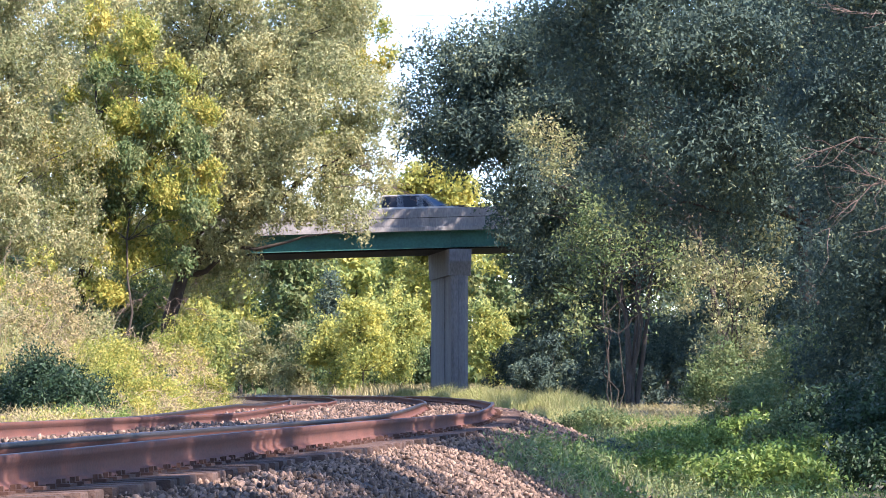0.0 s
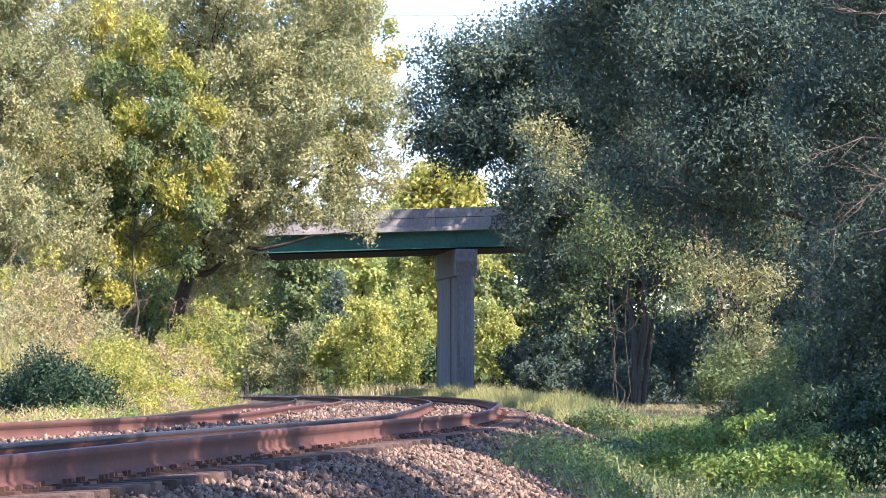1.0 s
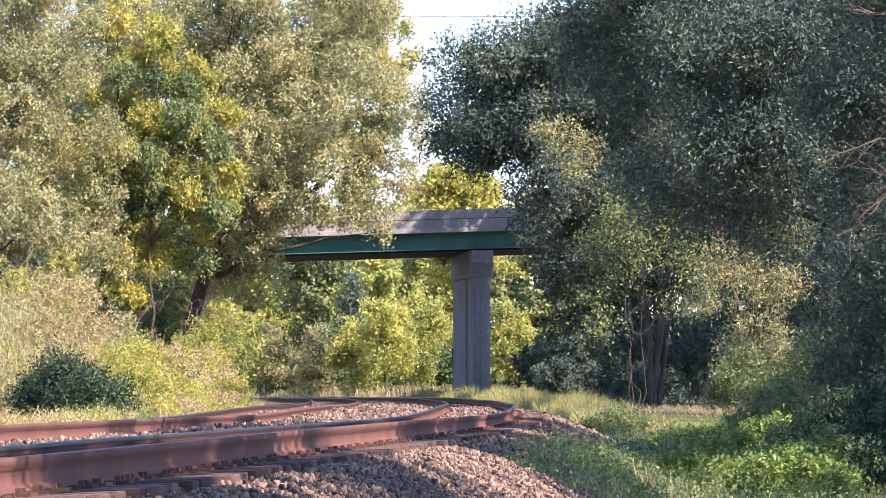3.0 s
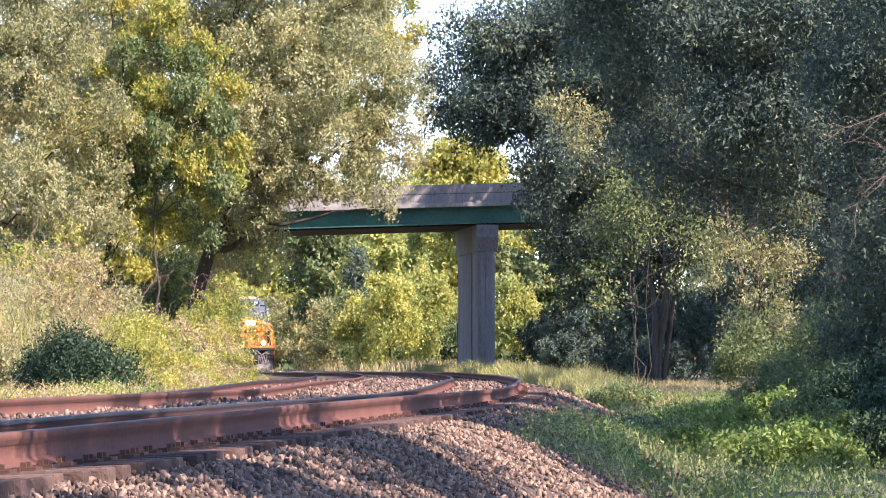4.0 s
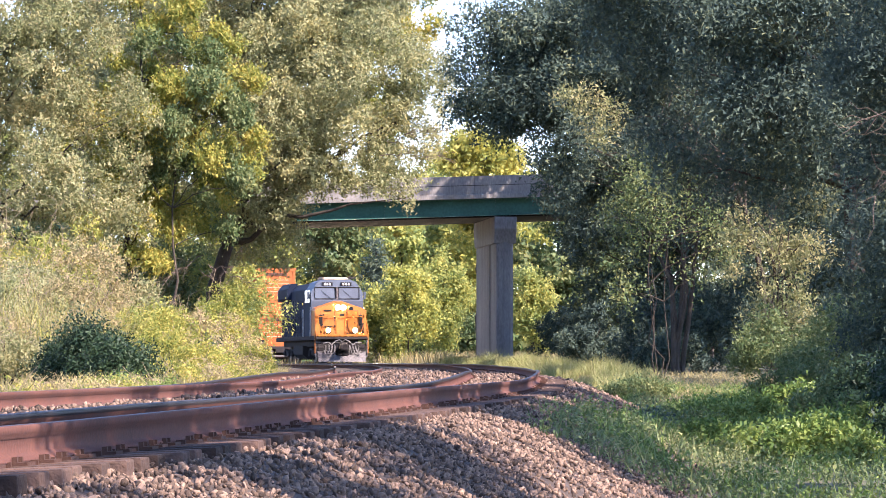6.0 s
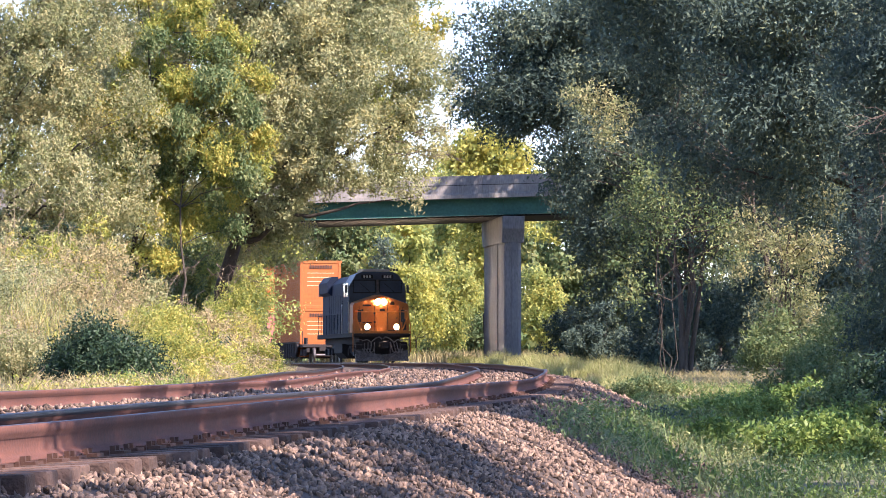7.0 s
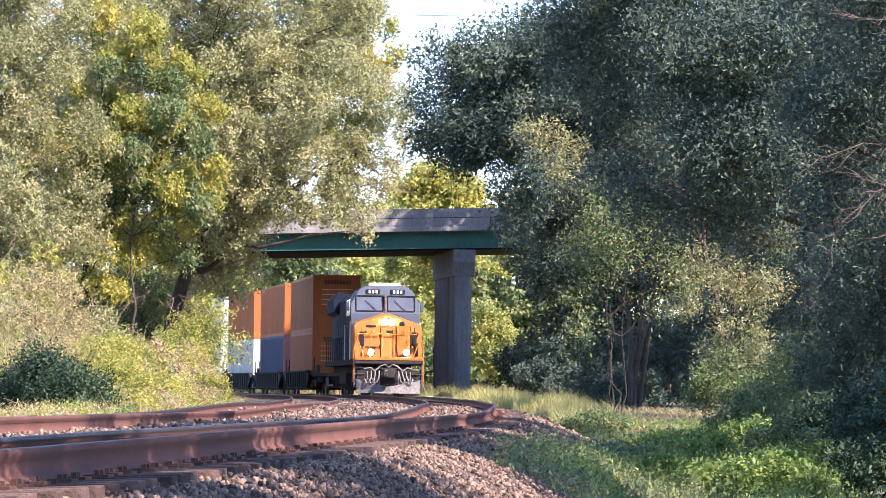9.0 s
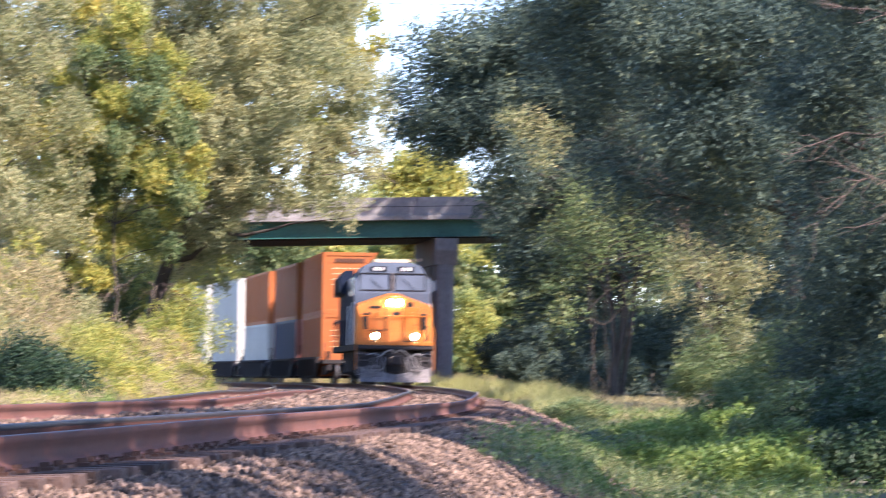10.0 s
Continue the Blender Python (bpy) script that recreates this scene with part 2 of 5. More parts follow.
def build_ground():
    xs = np.concatenate([[-1500, -700, -300, -150, -90], np.arange(-60, -14, 4.0), np.arange(-14, 15, 0.7), np.arange(16, 60, 4.0), [90, 150, 300, 700, 1500]])
    ys = np.concatenate([[-1500, -600, -200, -80, -30], np.arange(-10, 210, 1.5), np.arange(210, 330, 6.0), [350, 400, 480, 600, 900, 1600, 3000]])
    verts = np.array([(x, y, land_z(x, y)) for y in ys for x in xs])
    nx = len(xs)
    faces = np.array([(j * nx + i, j * nx + i + 1, (j + 1) * nx + i + 1, (j + 1) * nx + i) for j in range(len(ys) - 1) for i in range(nx - 1)])
    g = mesh_from("ground", verts, faces, M_GROUND)
    tagged(g, "bare brown soil with leaf litter under the trees", "ground", kind="structure")


BED = [(-7.6, -0.85), (-5.8, -0.26), (-4.95, -0.225), (-4.6, -0.20), (-3.4, -0.20), (-3.12, -0.14), (-2.6, -0.115), (-2.0, -0.125), (-1.35, -0.165), (-0.95, -0.21), (-0.60, -0.20), (0.60, -0.225), (0.95, -0.255), (1.20, -0.275), (1.40, -0.285), (1.62, -0.32), (2.3, -0.58), (3.3, -1.02), (4.6, -1.62)]


def bed_z(off):
    return float(np.interp(off, [p[0] for p in BED], [p[1] for p in BED]))


def bed_top(x, d, o):
    """The surface of the ballast at offset o, with its hollows."""
    return track_z(d) + bed_z(o) + min(max(o, -1.2), 1.2) * bank(d) + 0.025 * noise.noise((x * 3, d * 3, 0)) + 0.05 * noise.noise((x * 0.8, d * 0.5, 5)) * (abs(o) > 1.3)


def build_ballast():
    offs = np.unique(np.concatenate([np.linspace(-7.6, 4.6, 44), [p[0] for p in BED]]))
    ds = np.concatenate([np.arange(-10, 70, 0.35), np.arange(70, 200, 1.5), np.arange(200, 420, 4.0)])
    verts = []
    for d in ds:
        for o in offs:
            x = track_x(d) + o
            verts.append((x, d, bed_top(x, d, o)))
    n = len(offs)
    faces = np.array([(j * n + i, j * n + i + 1, (j + 1) * n + i + 1, (j + 1) * n + i) for j in range(len(ds) - 1) for i in range(n - 1)])
    b = mesh_from("ballast_bed", np.array(verts), faces, M_BALLAST)
    return tagged(b, "brown-grey crushed stone ballast bank under the track", "ballast", kind="structure")


def rail_outline():
    """Half of a flat-bottomed rail: (x, z) with the head's top at 0."""
    half = [(0.0, -0.186), (0.076, -0.186), (0.076, -0.175), (0.030, -0.158), (0.0095, -0.140), (0.0085, -0.070), (0.034, -0.046), (0.037, -0.012), (0.030, -0.002), (0.0, 0.0)]
    return half + [(-x, z) for x, z in half[-2:0:-1]]


def build_rail(parent, off, label, rise=0.0):
    out = rail_outline()
    ds = np.concatenate([np.arange(-6, 120, 1.2), np.arange(120, 420, 3.0)])
    n, verts, faces = len(out), [], []
    for d in ds:
        slope = (track_x(d + 0.5) - track_x(d - 0.5))
        nx, ny = 1 / math.hypot(1, slope), -slope / math.hypot(1, slope)
        dip = 0.009 * noise.noise((d * 0.10, off * 3, 1.0))
        for x, z in out:
            verts.append((track_x(d) + (off + x) * nx, d + (off + x) * ny, track_z(d) + rise + (off if off > -1 else off - SECOND) * bank(d) + z + dip))
    for j in range(len(ds) - 1):
        for i in range(n):
            k = (i + 1) % n
            faces.append((j * n + i, j * n + k, (j + 1) * n + k, (j + 1) * n + i))
    ob = mesh_from("rail", np.array(verts), np.array(faces), M_RAIL, parent, label)
    ob.data.materials.append(M_RAILTOP)
    for p in ob.data.polygons:
        if p.index % n in ((6, 7, 8, 9) if (off if off > -1 else off - SECOND) < 0 else (8, 9, 10, 11)):
            p.material_index = 1
    return ob


def build_track(shift, rise, count, label):
    t = empty("railway_track")
    tagged(t, label, "railway track", kind="structure")
    for off in (0.755, -0.755):
        build_rail(t, shift + off, "rust-red rail with dark worn head", rise)
    tie = boxed(-1.3, 1.3, -0.115, 0.115, -0.18, 0.0, bevel=0.012)
    first = part("tie", tie, M_TIE, t)
    for s in (-1, 1):
        plate = bmesh.new()
        box(plate, s * 0.755 - 0.17, s * 0.755 + 0.17, -0.095, 0.095, 0.0, 0.018)
        for dx in (-0.10, 0.10):
            for dy in (-0.06, 0.06):
                box(plate, s * 0.755 + dx - 0.014, s * 0.755 + dx + 0.014, dy - 0.014, dy + 0.014, 0.018, 0.045)
        for dy in (-0.15, 0.15):
            box(plate, s * 0.755 - 0.10, s * 0.755 + 0.10, dy - 0.015, dy + 0.015, -0.01, 0.022)
        part("tie_plate", plate, M_SPIKE, first)
    for i in range(count):
        s = 10.0 + i * 0.52
        p, q = on_track(s), on_track(s + 0.3)
        yaw = math.degrees(math.atan2(-(q.x - p.x), q.y - p.y))
        m = pose(p.x, p.y, p.z - 0.207 + rise, 0, -math.degrees(bank(p.y)), yaw + random.uniform(-1.2, 1.2)) @ Matrix.Translation((shift + random.uniform(-0.04, 0.04), 0, 0))
        if i == 0:
            first.matrix_basis = m
        else:
            copy_thing(first, m)
    return t


# ---- bridge ----
BRIDGE_D, BRIDGE_W = 192.0, 11.0
GRADE = 0.033
BRIDGE_YAW = math.degrees(math.atan(0.10))


def build_bridge():
    """A two-lane road bridge on steel girders, with concrete parapets and a wall pier."""
    b = empty("road_bridge")
    tagged(b, "road bridge with green steel girders and grey concrete parapet", "bridge", kind="structure")
    b.matrix_basis = pose(0, BRIDGE_D, 0, 0, -math.degrees(math.atan(GRADE)), BRIDGE_YAW)
    z0 = 7.09                         # underside of the girders at x = 0
    x0, x1 = -34.0, 34.0
    part("deck", boxed(x0, x1, 0.0, BRIDGE_W, z0 + 1.15, z0 + 1.42, bevel=0.02), M_CONC, b, "grey concrete deck slab")
    # a dark sheet puts the underdeck shade between the girders
    part("soffit", boxed(x0, x1, 1.1, BRIDGE_W - 1.0, z0 + 0.24, z0 + 1.1), M_SOFFIT, b, "underside between the girders, painted near-black as shade")
    top = z0
    for y in (0.55, BRIDGE_W - 0.8):
        z0 = top + 0.30
        g = bmesh.new()
        box(g, x0, x1, y - 0.012, y + 0.012, z0 + 0.04, z0 + 0.81)
        box(g, x0, x1, y - 0.2, y + 0.2, z0, z0 + 0.04)
        box(g, x0, x1, y - 0.2, y + 0.2, z0 + 0.81, z0 + 0.85)
        x = x0 + 1.1
        while x < x1:
            box(g, x - 0.01, x + 0.01, y - 0.06, y - 0.012, z0 + 0.04, z0 + 0.81)
            x += 5.6
        part("girder", g, M_GIRDER, b, "dull green painted steel girder")
    z0 = top
    prof = [(0.0, 0.0), (0.42, 0.0), (0.42, 0.08), (0.30, 0.30), (0.22, 0.86), (0.02, 0.86)]
    for side in (0, 1):
        x = x0
        while x < x1 - 0.1:
            p = bmesh.new()
            out = [(y if not side else BRIDGE_W - y, z0 + 1.42 + z) for y, z in prof]
            side_prism(p, out, x + 0.008, min(x + 4.2, x1) - 0.008)
            part("parapet_panel", p, M_CONC, b, "stained grey concrete parapet panel")
            x += 4.2
    part("fascia", boxed(x0, x1, -0.14, -0.002, z0 + 1.14, z0 + 1.36, bevel=0.015), M_CONC, b, "pale grey concrete edge beam")
    part("joint_line", boxed(x0, x1, -0.008, 0.004, z0 + 1.80, z0 + 1.825), M_SOFFIT, b, "dark horizontal joint line")
    for x in (x0, x1 - 1.2):
        part("abutment", boxed(x, x + 1.2, 0.1, BRIDGE_W - 0.1, -2.5, z0 + 1.14), M_CONC, b, "concrete abutment wall")
    for px in (0.87, -16.1):
        build_pier(px, z0)
    return b


def build_pier(px, z0):
    """A wall pier set across the bridge, with a wider cap."""
    zt = z0 + px * GRADE
    p = empty("bridge_pier")
    tagged(p, "grey concrete wall pier with a flared cap, standing in grass", "bridge pier", kind="structure")
    slope = track_x(BRIDGE_D + 5) - track_x(BRIDGE_D - 5)
    p.matrix_basis = pose(px, BRIDGE_D + 0.25, 0, 0, 0, math.degrees(math.atan(-slope / 10)) * -1 * -1)
    w = bmesh.new()
    out = [(-0.42, 0.0), (-0.42, 9.2), (0.42, 9.2), (0.42, 0.0), (0.28, -0.06), (-0.28, -0.06)]
    a = [w.verts.new((x, y + 0.35, -1.2)) for x, y in out]
    c = [w.verts.new((x, y + 0.35, zt - 1.0)) for x, y in out]
    w.faces.new(a)
    w.faces.new(c[::-1])
    for i in range(6):
        w.faces.new((a[i], a[(i + 1) % 6], c[(i + 1) % 6], c[i]))
    box(w, -0.46, -0.41, 3.1, 6.3, -1.2, zt - 1.0)          # a broad pilaster on the flank
    box(w, -0.06, 0.06, 0.245, 0.30, -1.2, zt - 1.0)
    part("stem", w, M_PIER, p)
    cap = bmesh.new()
    side_prism(cap, [(0.0, zt - 0.40), (0.0, zt + 0.22), (9.6, zt + 0.22), (9.6, zt - 0.40), (9.1, zt - 1.12), (0.28, zt - 1.12)], -0.56, 0.56)
    bmesh.ops.bevel(cap, geom=list(cap.edges), offset=0.03, segments=1, affect="EDGES")
    part("cap", cap, M_PIER, p)


# ---- foliage ----


def leaves(name, sprigs, per, size, mat, parent, rng, spread=0.28, droop=0.3, slim=0.42, lift=0.25, label="", whole=False, out=None):
    """Leaves on sprigs: `per` leaves round each sprig point, each a folded blade of four corners, or of three far off."""
    sprigs = np.asarray(sprigs)
    c = np.repeat(sprigs, per, axis=0)
    n = len(c)
    axis = rng.normal(size=(len(sprigs), 3))
    axis[:, 2] -= droop * 1.5
    axis /= np.linalg.norm(axis, axis=1)[:, None]
    along = rng.uniform(-1, 1, n)[:, None] * np.repeat(axis, per, axis=0) * spread * 1.5
    c = c + along + rng.normal(size=(n, 3)) * spread * 0.42
    d = rng.normal(size=(n, 3)) + np.repeat(axis, per, axis=0) * 0.8
    d[:, 2] -= droop
    d /= np.linalg.norm(d, axis=1)[:, None]
    nn = rng.normal(size=(n, 3))
    nn[:, 2] += lift * 3
    if out is not None:
        nn = nn * 0.6 + np.repeat(out, per, axis=0) * 0.9
    w = np.cross(d, nn)
    w /= np.linalg.norm(w, axis=1)[:, None] + 1e-9
    up = np.cross(w, d)
    ln = (size * rng.uniform(0.6, 1.35, n))[:, None]
    if whole:
        v = np.stack([c - d * ln * 0.5, c + w * ln * slim * 0.5 + up * ln * 0.08, c + d * ln * 0.5, c - w * ln * slim * 0.5 + up * ln * 0.08], axis=1).reshape(-1, 3)
        f = np.arange(4 * n).reshape(-1, 4)
    else:
        v = np.stack([c - d * ln * 0.5 + w * ln * slim * 0.5, c - d * ln * 0.38 - w * ln * slim * 0.5, c + d * ln * 0.5], axis=1).reshape(-1, 3)
        f = np.arange(3 * n).reshape(-1, 3)
    return mesh_from(name, v, f, mat, parent, label)


def limb_path(a, b, rng, sag=0.0, n=5, wob=0.06):
    a, b = np.array(a, float), np.array(b, float)
    ln = np.linalg.norm(b - a)
    pts = []
    for i in range(n + 1):
        t = i / n
        p = a + (b - a) * t + np.array([0, 0, sag * ln * math.sin(math.pi * t)])
        if 0 < i < n:
            p += rng.normal(size=3) * ln * wob
        pts.append(p)
    return pts


def tubes(name, paths, mat, parent, sides=6):
    """Tapered limbs as one mesh: each path is (points, radius at the start, radius at the end)."""
    V, F = [], []
    for pts, r0, r1 in paths:
        k = len(pts)
        base = len(V)
        for i, p in enumerate(pts):
            q = pts[min(i + 1, k - 1)] - pts[max(i - 1, 0)]
            q = q / (np.linalg.norm(q) + 1e-9)
            s = np.cross(q, (0.31, 0.93, 0.17))
            s /= np.linalg.norm(s) + 1e-9
            t = np.cross(q, s)
            r = r0 + (r1 - r0) * i / (k - 1)
            for j in range(sides):
                a = 2 * math.pi * j / sides
                V.append(p + (s * math.cos(a) + t * math.sin(a)) * r)
        for i in range(k - 1):
            for j in range(sides):
                l = (j + 1) % sides
                F.append((base + i * sides + j, base + i * sides + l, base + (i + 1) * sides + l, base + (i + 1) * sides + j))
    return mesh_from(name, np.array(V), np.array(F), mat, parent)


def dead_branch(parent, root, tip, seed, twigs=14):
    """A bare grey-brown branch with side twigs, under a tree (places relative to the tree's foot)."""
    rng = np.random.default_rng(seed)
    main = limb_path(root, tip, rng, sag=0.06, n=7, wob=0.03)
    paths = [(main, 0.020, 0.005)]
    along = np.array(tip, float) - np.array(root, float)
    ln = np.linalg.norm(along)
    for _ in range(twigs):
        p = main[rng.integers(2, 8)]
        v = along / ln + rng.normal(size=3) * 0.55
        q = p + v / np.linalg.norm(v) * ln * rng.uniform(0.15, 0.4)
        paths.append((limb_path(p, q, rng, n=3, wob=0.06), 0.009, 0.003))
    ob = tubes("dead_branch", paths, M_TWIG, parent, 5)
    ob["label"] = "bare dry branch"
    return ob


def clump_points(rng, centre, radius, n, squash=0.8, shell=0.5):
    v = rng.normal(size=(n, 3))
    v /= np.linalg.norm(v, axis=1)[:, None]
    r = shell + (1 - shell) * rng.random(n) ** 0.6
    return np.asarray(centre) + v * r[:, None] * np.array([radius, radius, radius * squash])


def tree(name, label, base, height, crown, radii, leaf, seed, sprigs=1800, per=28, size=0.16, trunk_r=0.25, stems=1, clumps=60,
         clump_r=(0.10, 0.22), droop=0.3, slim=0.42, fork=0.3, spread=0.28, extra=(), shell=0.45, category="tree", group="", bark=None, limbs=26, whole=False, clear=None, cap=None, floor_at=None):
    """A tree: a forked, tapered trunk, limbs to clumps all over the crown, and leaves in sprigs on the clumps.
    base: foot; crown: centre relative to the foot; radii: half sizes of the crown; extra: more clumps (x, y, z, radius) relative to the foot."""
    rng = np.random.default_rng(seed)
    ob = empty(name)
    ob.matrix_basis = Matrix.Translation(base)
    tagged(ob, label, category, group)
    crown, radii = np.array(crown, float), np.array(radii, float)
    cl = []
    while len(cl) < clumps:
        p = rng.normal(size=3)
        p /= np.linalg.norm(p)
        p *= rng.random() ** 0.45
        p[2] = max(p[2], -0.92)
        c = crown + p * radii
        if clear and c[0] > clear[0]:
            c[2] = max(c[2], clear[1] + 1.2 * rng.random())
        if floor_at and c[0] < floor_at[0]:
            c[2] = max(c[2], floor_at[1] + 1.2 * rng.random())
        if cap and c[0] < cap[0]:
            c[2] = min(c[2], cap[1] - 1.5 * rng.random())
        cl.append((*c, radii.mean() * rng.uniform(*clump_r)))
    cl += list(extra)
    paths = []
    owner = []
    tops = []
    for s in range(stems):
        a = 2 * math.pi * s / stems + rng.uniform(0, 1)
        off = np.array([math.cos(a), math.sin(a), 0]) * (0.0 if stems == 1 else trunk_r * 1.4)
        top = crown * np.array([1, 1, 0]) * 0.5 + np.array([off[0] * 3 + rng.normal() * 0.1 * radii[0], off[1] * 3 + rng.normal() * 0.1 * radii[1], height * 0.8])
        pts = limb_path(off + np.array([0, 0, -0.3]), top, rng, n=8, wob=0.02)
        paths.append((pts, trunk_r, trunk_r * 0.18))
        owner.append(s)
        tops.append(pts)
    order = rng.permutation(len(cl))
    for i in order[:limbs]:
        c = np.array(cl[i][:3])
        pts = tops[i % len(tops)]
        zs = np.array([p[2] for p in pts])
        want = max(fork * height, c[2] - np.linalg.norm(c[:2] - pts[0][:2]) * rng.uniform(0.3, 0.8))
        k = int(np.argmin(abs(zs - want)))
        r = trunk_r * (1 - 0.8 * k / 8) * 0.55
        paths.append((limb_path(pts[k], c, rng, sag=0.05, n=7, wob=0.022), max(r * 0.8, 0.022), 0.010))
        owner.append(i % len(tops))
    for s in range(stems):
        tubes("trunk" if stems == 1 else "stem", [p for p, k in zip(paths, owner) if k == s], bark or M_BARK, ob)
    vol = np.array([c[3] ** 2 for c in cl])
    cnt = np.maximum(3, (sprigs * vol / vol.sum()).astype(int))
    pts = np.concatenate([clump_points(rng, c[:3], c[3], k, shell=shell) for c, k in zip(cl, cnt)])
    mid = np.concatenate([np.repeat([c[:3]], k, axis=0) for c, k in zip(cl, cnt)])
    out = (pts - mid) / np.array([c[3] for c, k in zip(cl, cnt) for _ in range(k)])[:, None]
    leaves("crown", pts, per, size, leaf, ob, rng, spread=spread, droop=droop, slim=slim, whole=whole, out=out)
    return ob


def shrub(name, label, base, w, dpt, h, leaf, seed, sprigs=500, per=24, size=0.09, clumps=22, droop=0.0, slim=0.45, spread=0.16, category="shrub", stalks=10, shell=0.4, group="", whole=False, dry=0):
    """A shrub: stems from the foot to clumps spread over a mound."""
    rng = np.random.default_rng(seed)
    ob = empty(name)
    ob.matrix_basis = Matrix.Translation(base)
    tagged(ob, label, category, group)
    cl = []
    for _ in range(clumps):
        a, r = rng.uniform(0, 2 * math.pi), rng.random() ** 0.5
        top = h * (1 - 0.55 * r * r) * rng.uniform(0.35, 1.0)
        cl.append((math.cos(a) * r * w, math.sin(a) * r * dpt, top * 0.92, h * rng.uniform(0.13, 0.26)))
    paths = [(limb_path((rng.normal() * 0.1, rng.normal() * 0.1, -0.15), c[:3], rng, n=4, wob=0.05), 0.022, 0.006) for c in cl[:stalks]]
    for p in paths:
        tubes("stem", [p], M_BARK, ob, 5)
    for _ in range(dry):                         # bare arching twigs on the outside
        a = rng.uniform(0, 2 * math.pi)
        foot = np.array([math.cos(a) * w * 0.5, math.sin(a) * dpt * 0.5, h * rng.uniform(0.1, 0.6)])
        tip = foot * np.array([1.8, 1.8, 1]) + np.array([rng.normal() * 0.25, rng.normal() * 0.25, h * rng.uniform(0.25, 0.6)])
        twig = [(limb_path(foot, tip, rng, sag=0.12, n=5, wob=0.05), 0.012, 0.004)]
        for q in twig[0][0][2:]:
            twig.append((limb_path(q, q + rng.normal(size=3) * 0.3 * np.array([1, 1, 0.8]), rng, n=2, wob=0.05), 0.006, 0.003))
        tubes("twig", twig, M_STRAW, ob, 4)["label"] = "bare straw-coloured twig"
    vol = np.array([c[3] ** 2 for c in cl])
    cnt = np.maximum(3, (sprigs * vol / vol.sum()).astype(int))
    pts = np.concatenate([clump_points(rng, c[:3], c[3], k, shell=shell) for c, k in zip(cl, cnt)])
    mid = np.concatenate([np.repeat([c[:3]], k, axis=0) for c, k in zip(cl, cnt)])
    out = (pts - mid) / np.array([c[3] for c, k in zip(cl, cnt) for _ in range(k)])[:, None]
    pts[:, 2] = np.maximum(pts[:, 2], 0.03)
    leaves("foliage", pts, per, size, leaf, ob, rng, spread=spread, droop=droop, slim=slim, whole=whole, out=out)
    return ob


def weeds(name, label, spots, per, size, mat, seed, spread=0.12):
    """Broad low leaves round each spot, all in one object."""
    rng = np.random.default_rng(seed)
    return tagged(leaves(name, np.asarray(spots), per, size, mat, None, rng, spread=spread, droop=-0.2, slim=0.55, lift=0.6), label, "weeds", kind="stuff")


def blades(name, label, spots, height, mat, seed, lean=0.35, width=0.012, category="grass"):
    """Grass: bent blades of two quads each, all in one object."""
    rng = np.random.default_rng(seed)
    b = np.asarray(spots)
    n = len(b)
    h = (height * rng.uniform(0.45, 1.2, n))[:, None]
    a = rng.uniform(0, 2 * math.pi, n)
    side = np.stack([np.cos(a), np.sin(a), np.zeros(n)], 1) * width * rng.uniform(0.6, 1.5, n)[:, None]
    ln = rng.normal(size=(n, 3)) * lean
    ln[:, 2] = 0
    mid = b + np.array([0, 0, 0.55]) * h + ln * h * 0.35
    top = b + np.array([0, 0, 0.95]) * h + ln * h
    v = np.stack([b - side, b + side, mid + side * 0.8, mid - side * 0.8, top + side * 0.15, top - side * 0.15], 1).reshape(-1, 3)
    i = np.arange(n)[:, None] * 6
    f = np.concatenate([i + [0, 1, 2, 3], i + [3, 2, 4, 5]], 1).reshape(-1, 4)
    return tagged(mesh_from(name, v, f, mat), label, category, kind="stuff")

# ---- train ----
M_BLUE = material("dark blue engine paint", (0.014, 0.022, 0.045), 0.7, scale=1.2, fine=18, bump=0.1, dark=(0.010, 0.014, 0.026), spec=0.1)
M_CAB = material("blue grey cab paint", (0.085, 0.108, 0.150), 0.55, scale=1.5, fine=20, bump=0.1, dark=(0.050, 0.064, 0.090))
M_YELLOW = material("orange yellow nose paint", (0.50, 0.165, 0.022), 0.5, scale=1.5, fine=22, bump=0.1, dark=(0.32, 0.10, 0.016))
M_UNDER = material("grimy underframe", (0.050, 0.043, 0.042), 0.85, scale=2, fine=25, bump=0.3, spec=0.1)
M_PLOW = material("scuffed grey plow", (0.24, 0.21, 0.20), 0.7, 0.1, scale=4, fine=14, dark=(0.045, 0.040, 0.040))
M_STEEL = material("dull wheel steel", (0.20, 0.18, 0.17), 0.5, 0.8, scale=4, fine=40)
M_WHITE = material("white paint", (0.78, 0.77, 0.74), 0.55, scale=1.5, fine=25, dark=(0.60, 0.58, 0.55))
M_ROOF = material("tan roof grime", (0.50, 0.36, 0.22), 0.8, scale=2, fine=20)
M_GLASS = glass_material("cab glass", (0.05, 0.08, 0.11), 0.08)
M_LAMP = glow_material("burning headlight", (1.0, 0.80, 0.50), 700)
M_BLACK = material("black plate", (0.012, 0.012, 0.014), 0.5, scale=3, fine=20)
M_HOSE = material("worn hose", (0.30, 0.27, 0.25), 0.8, scale=6, fine=40, dark=(0.10, 0.09, 0.085))
M_RED = material("red paint", (0.55, 0.05, 0.04), 0.5)
M_C_ORANGE = material("orange container paint", (0.48, 0.145, 0.042), 0.55, scale=0.5, fine=14, bump=0.1, dark=(0.33, 0.105, 0.040), streak=0.3, spec=0.1)
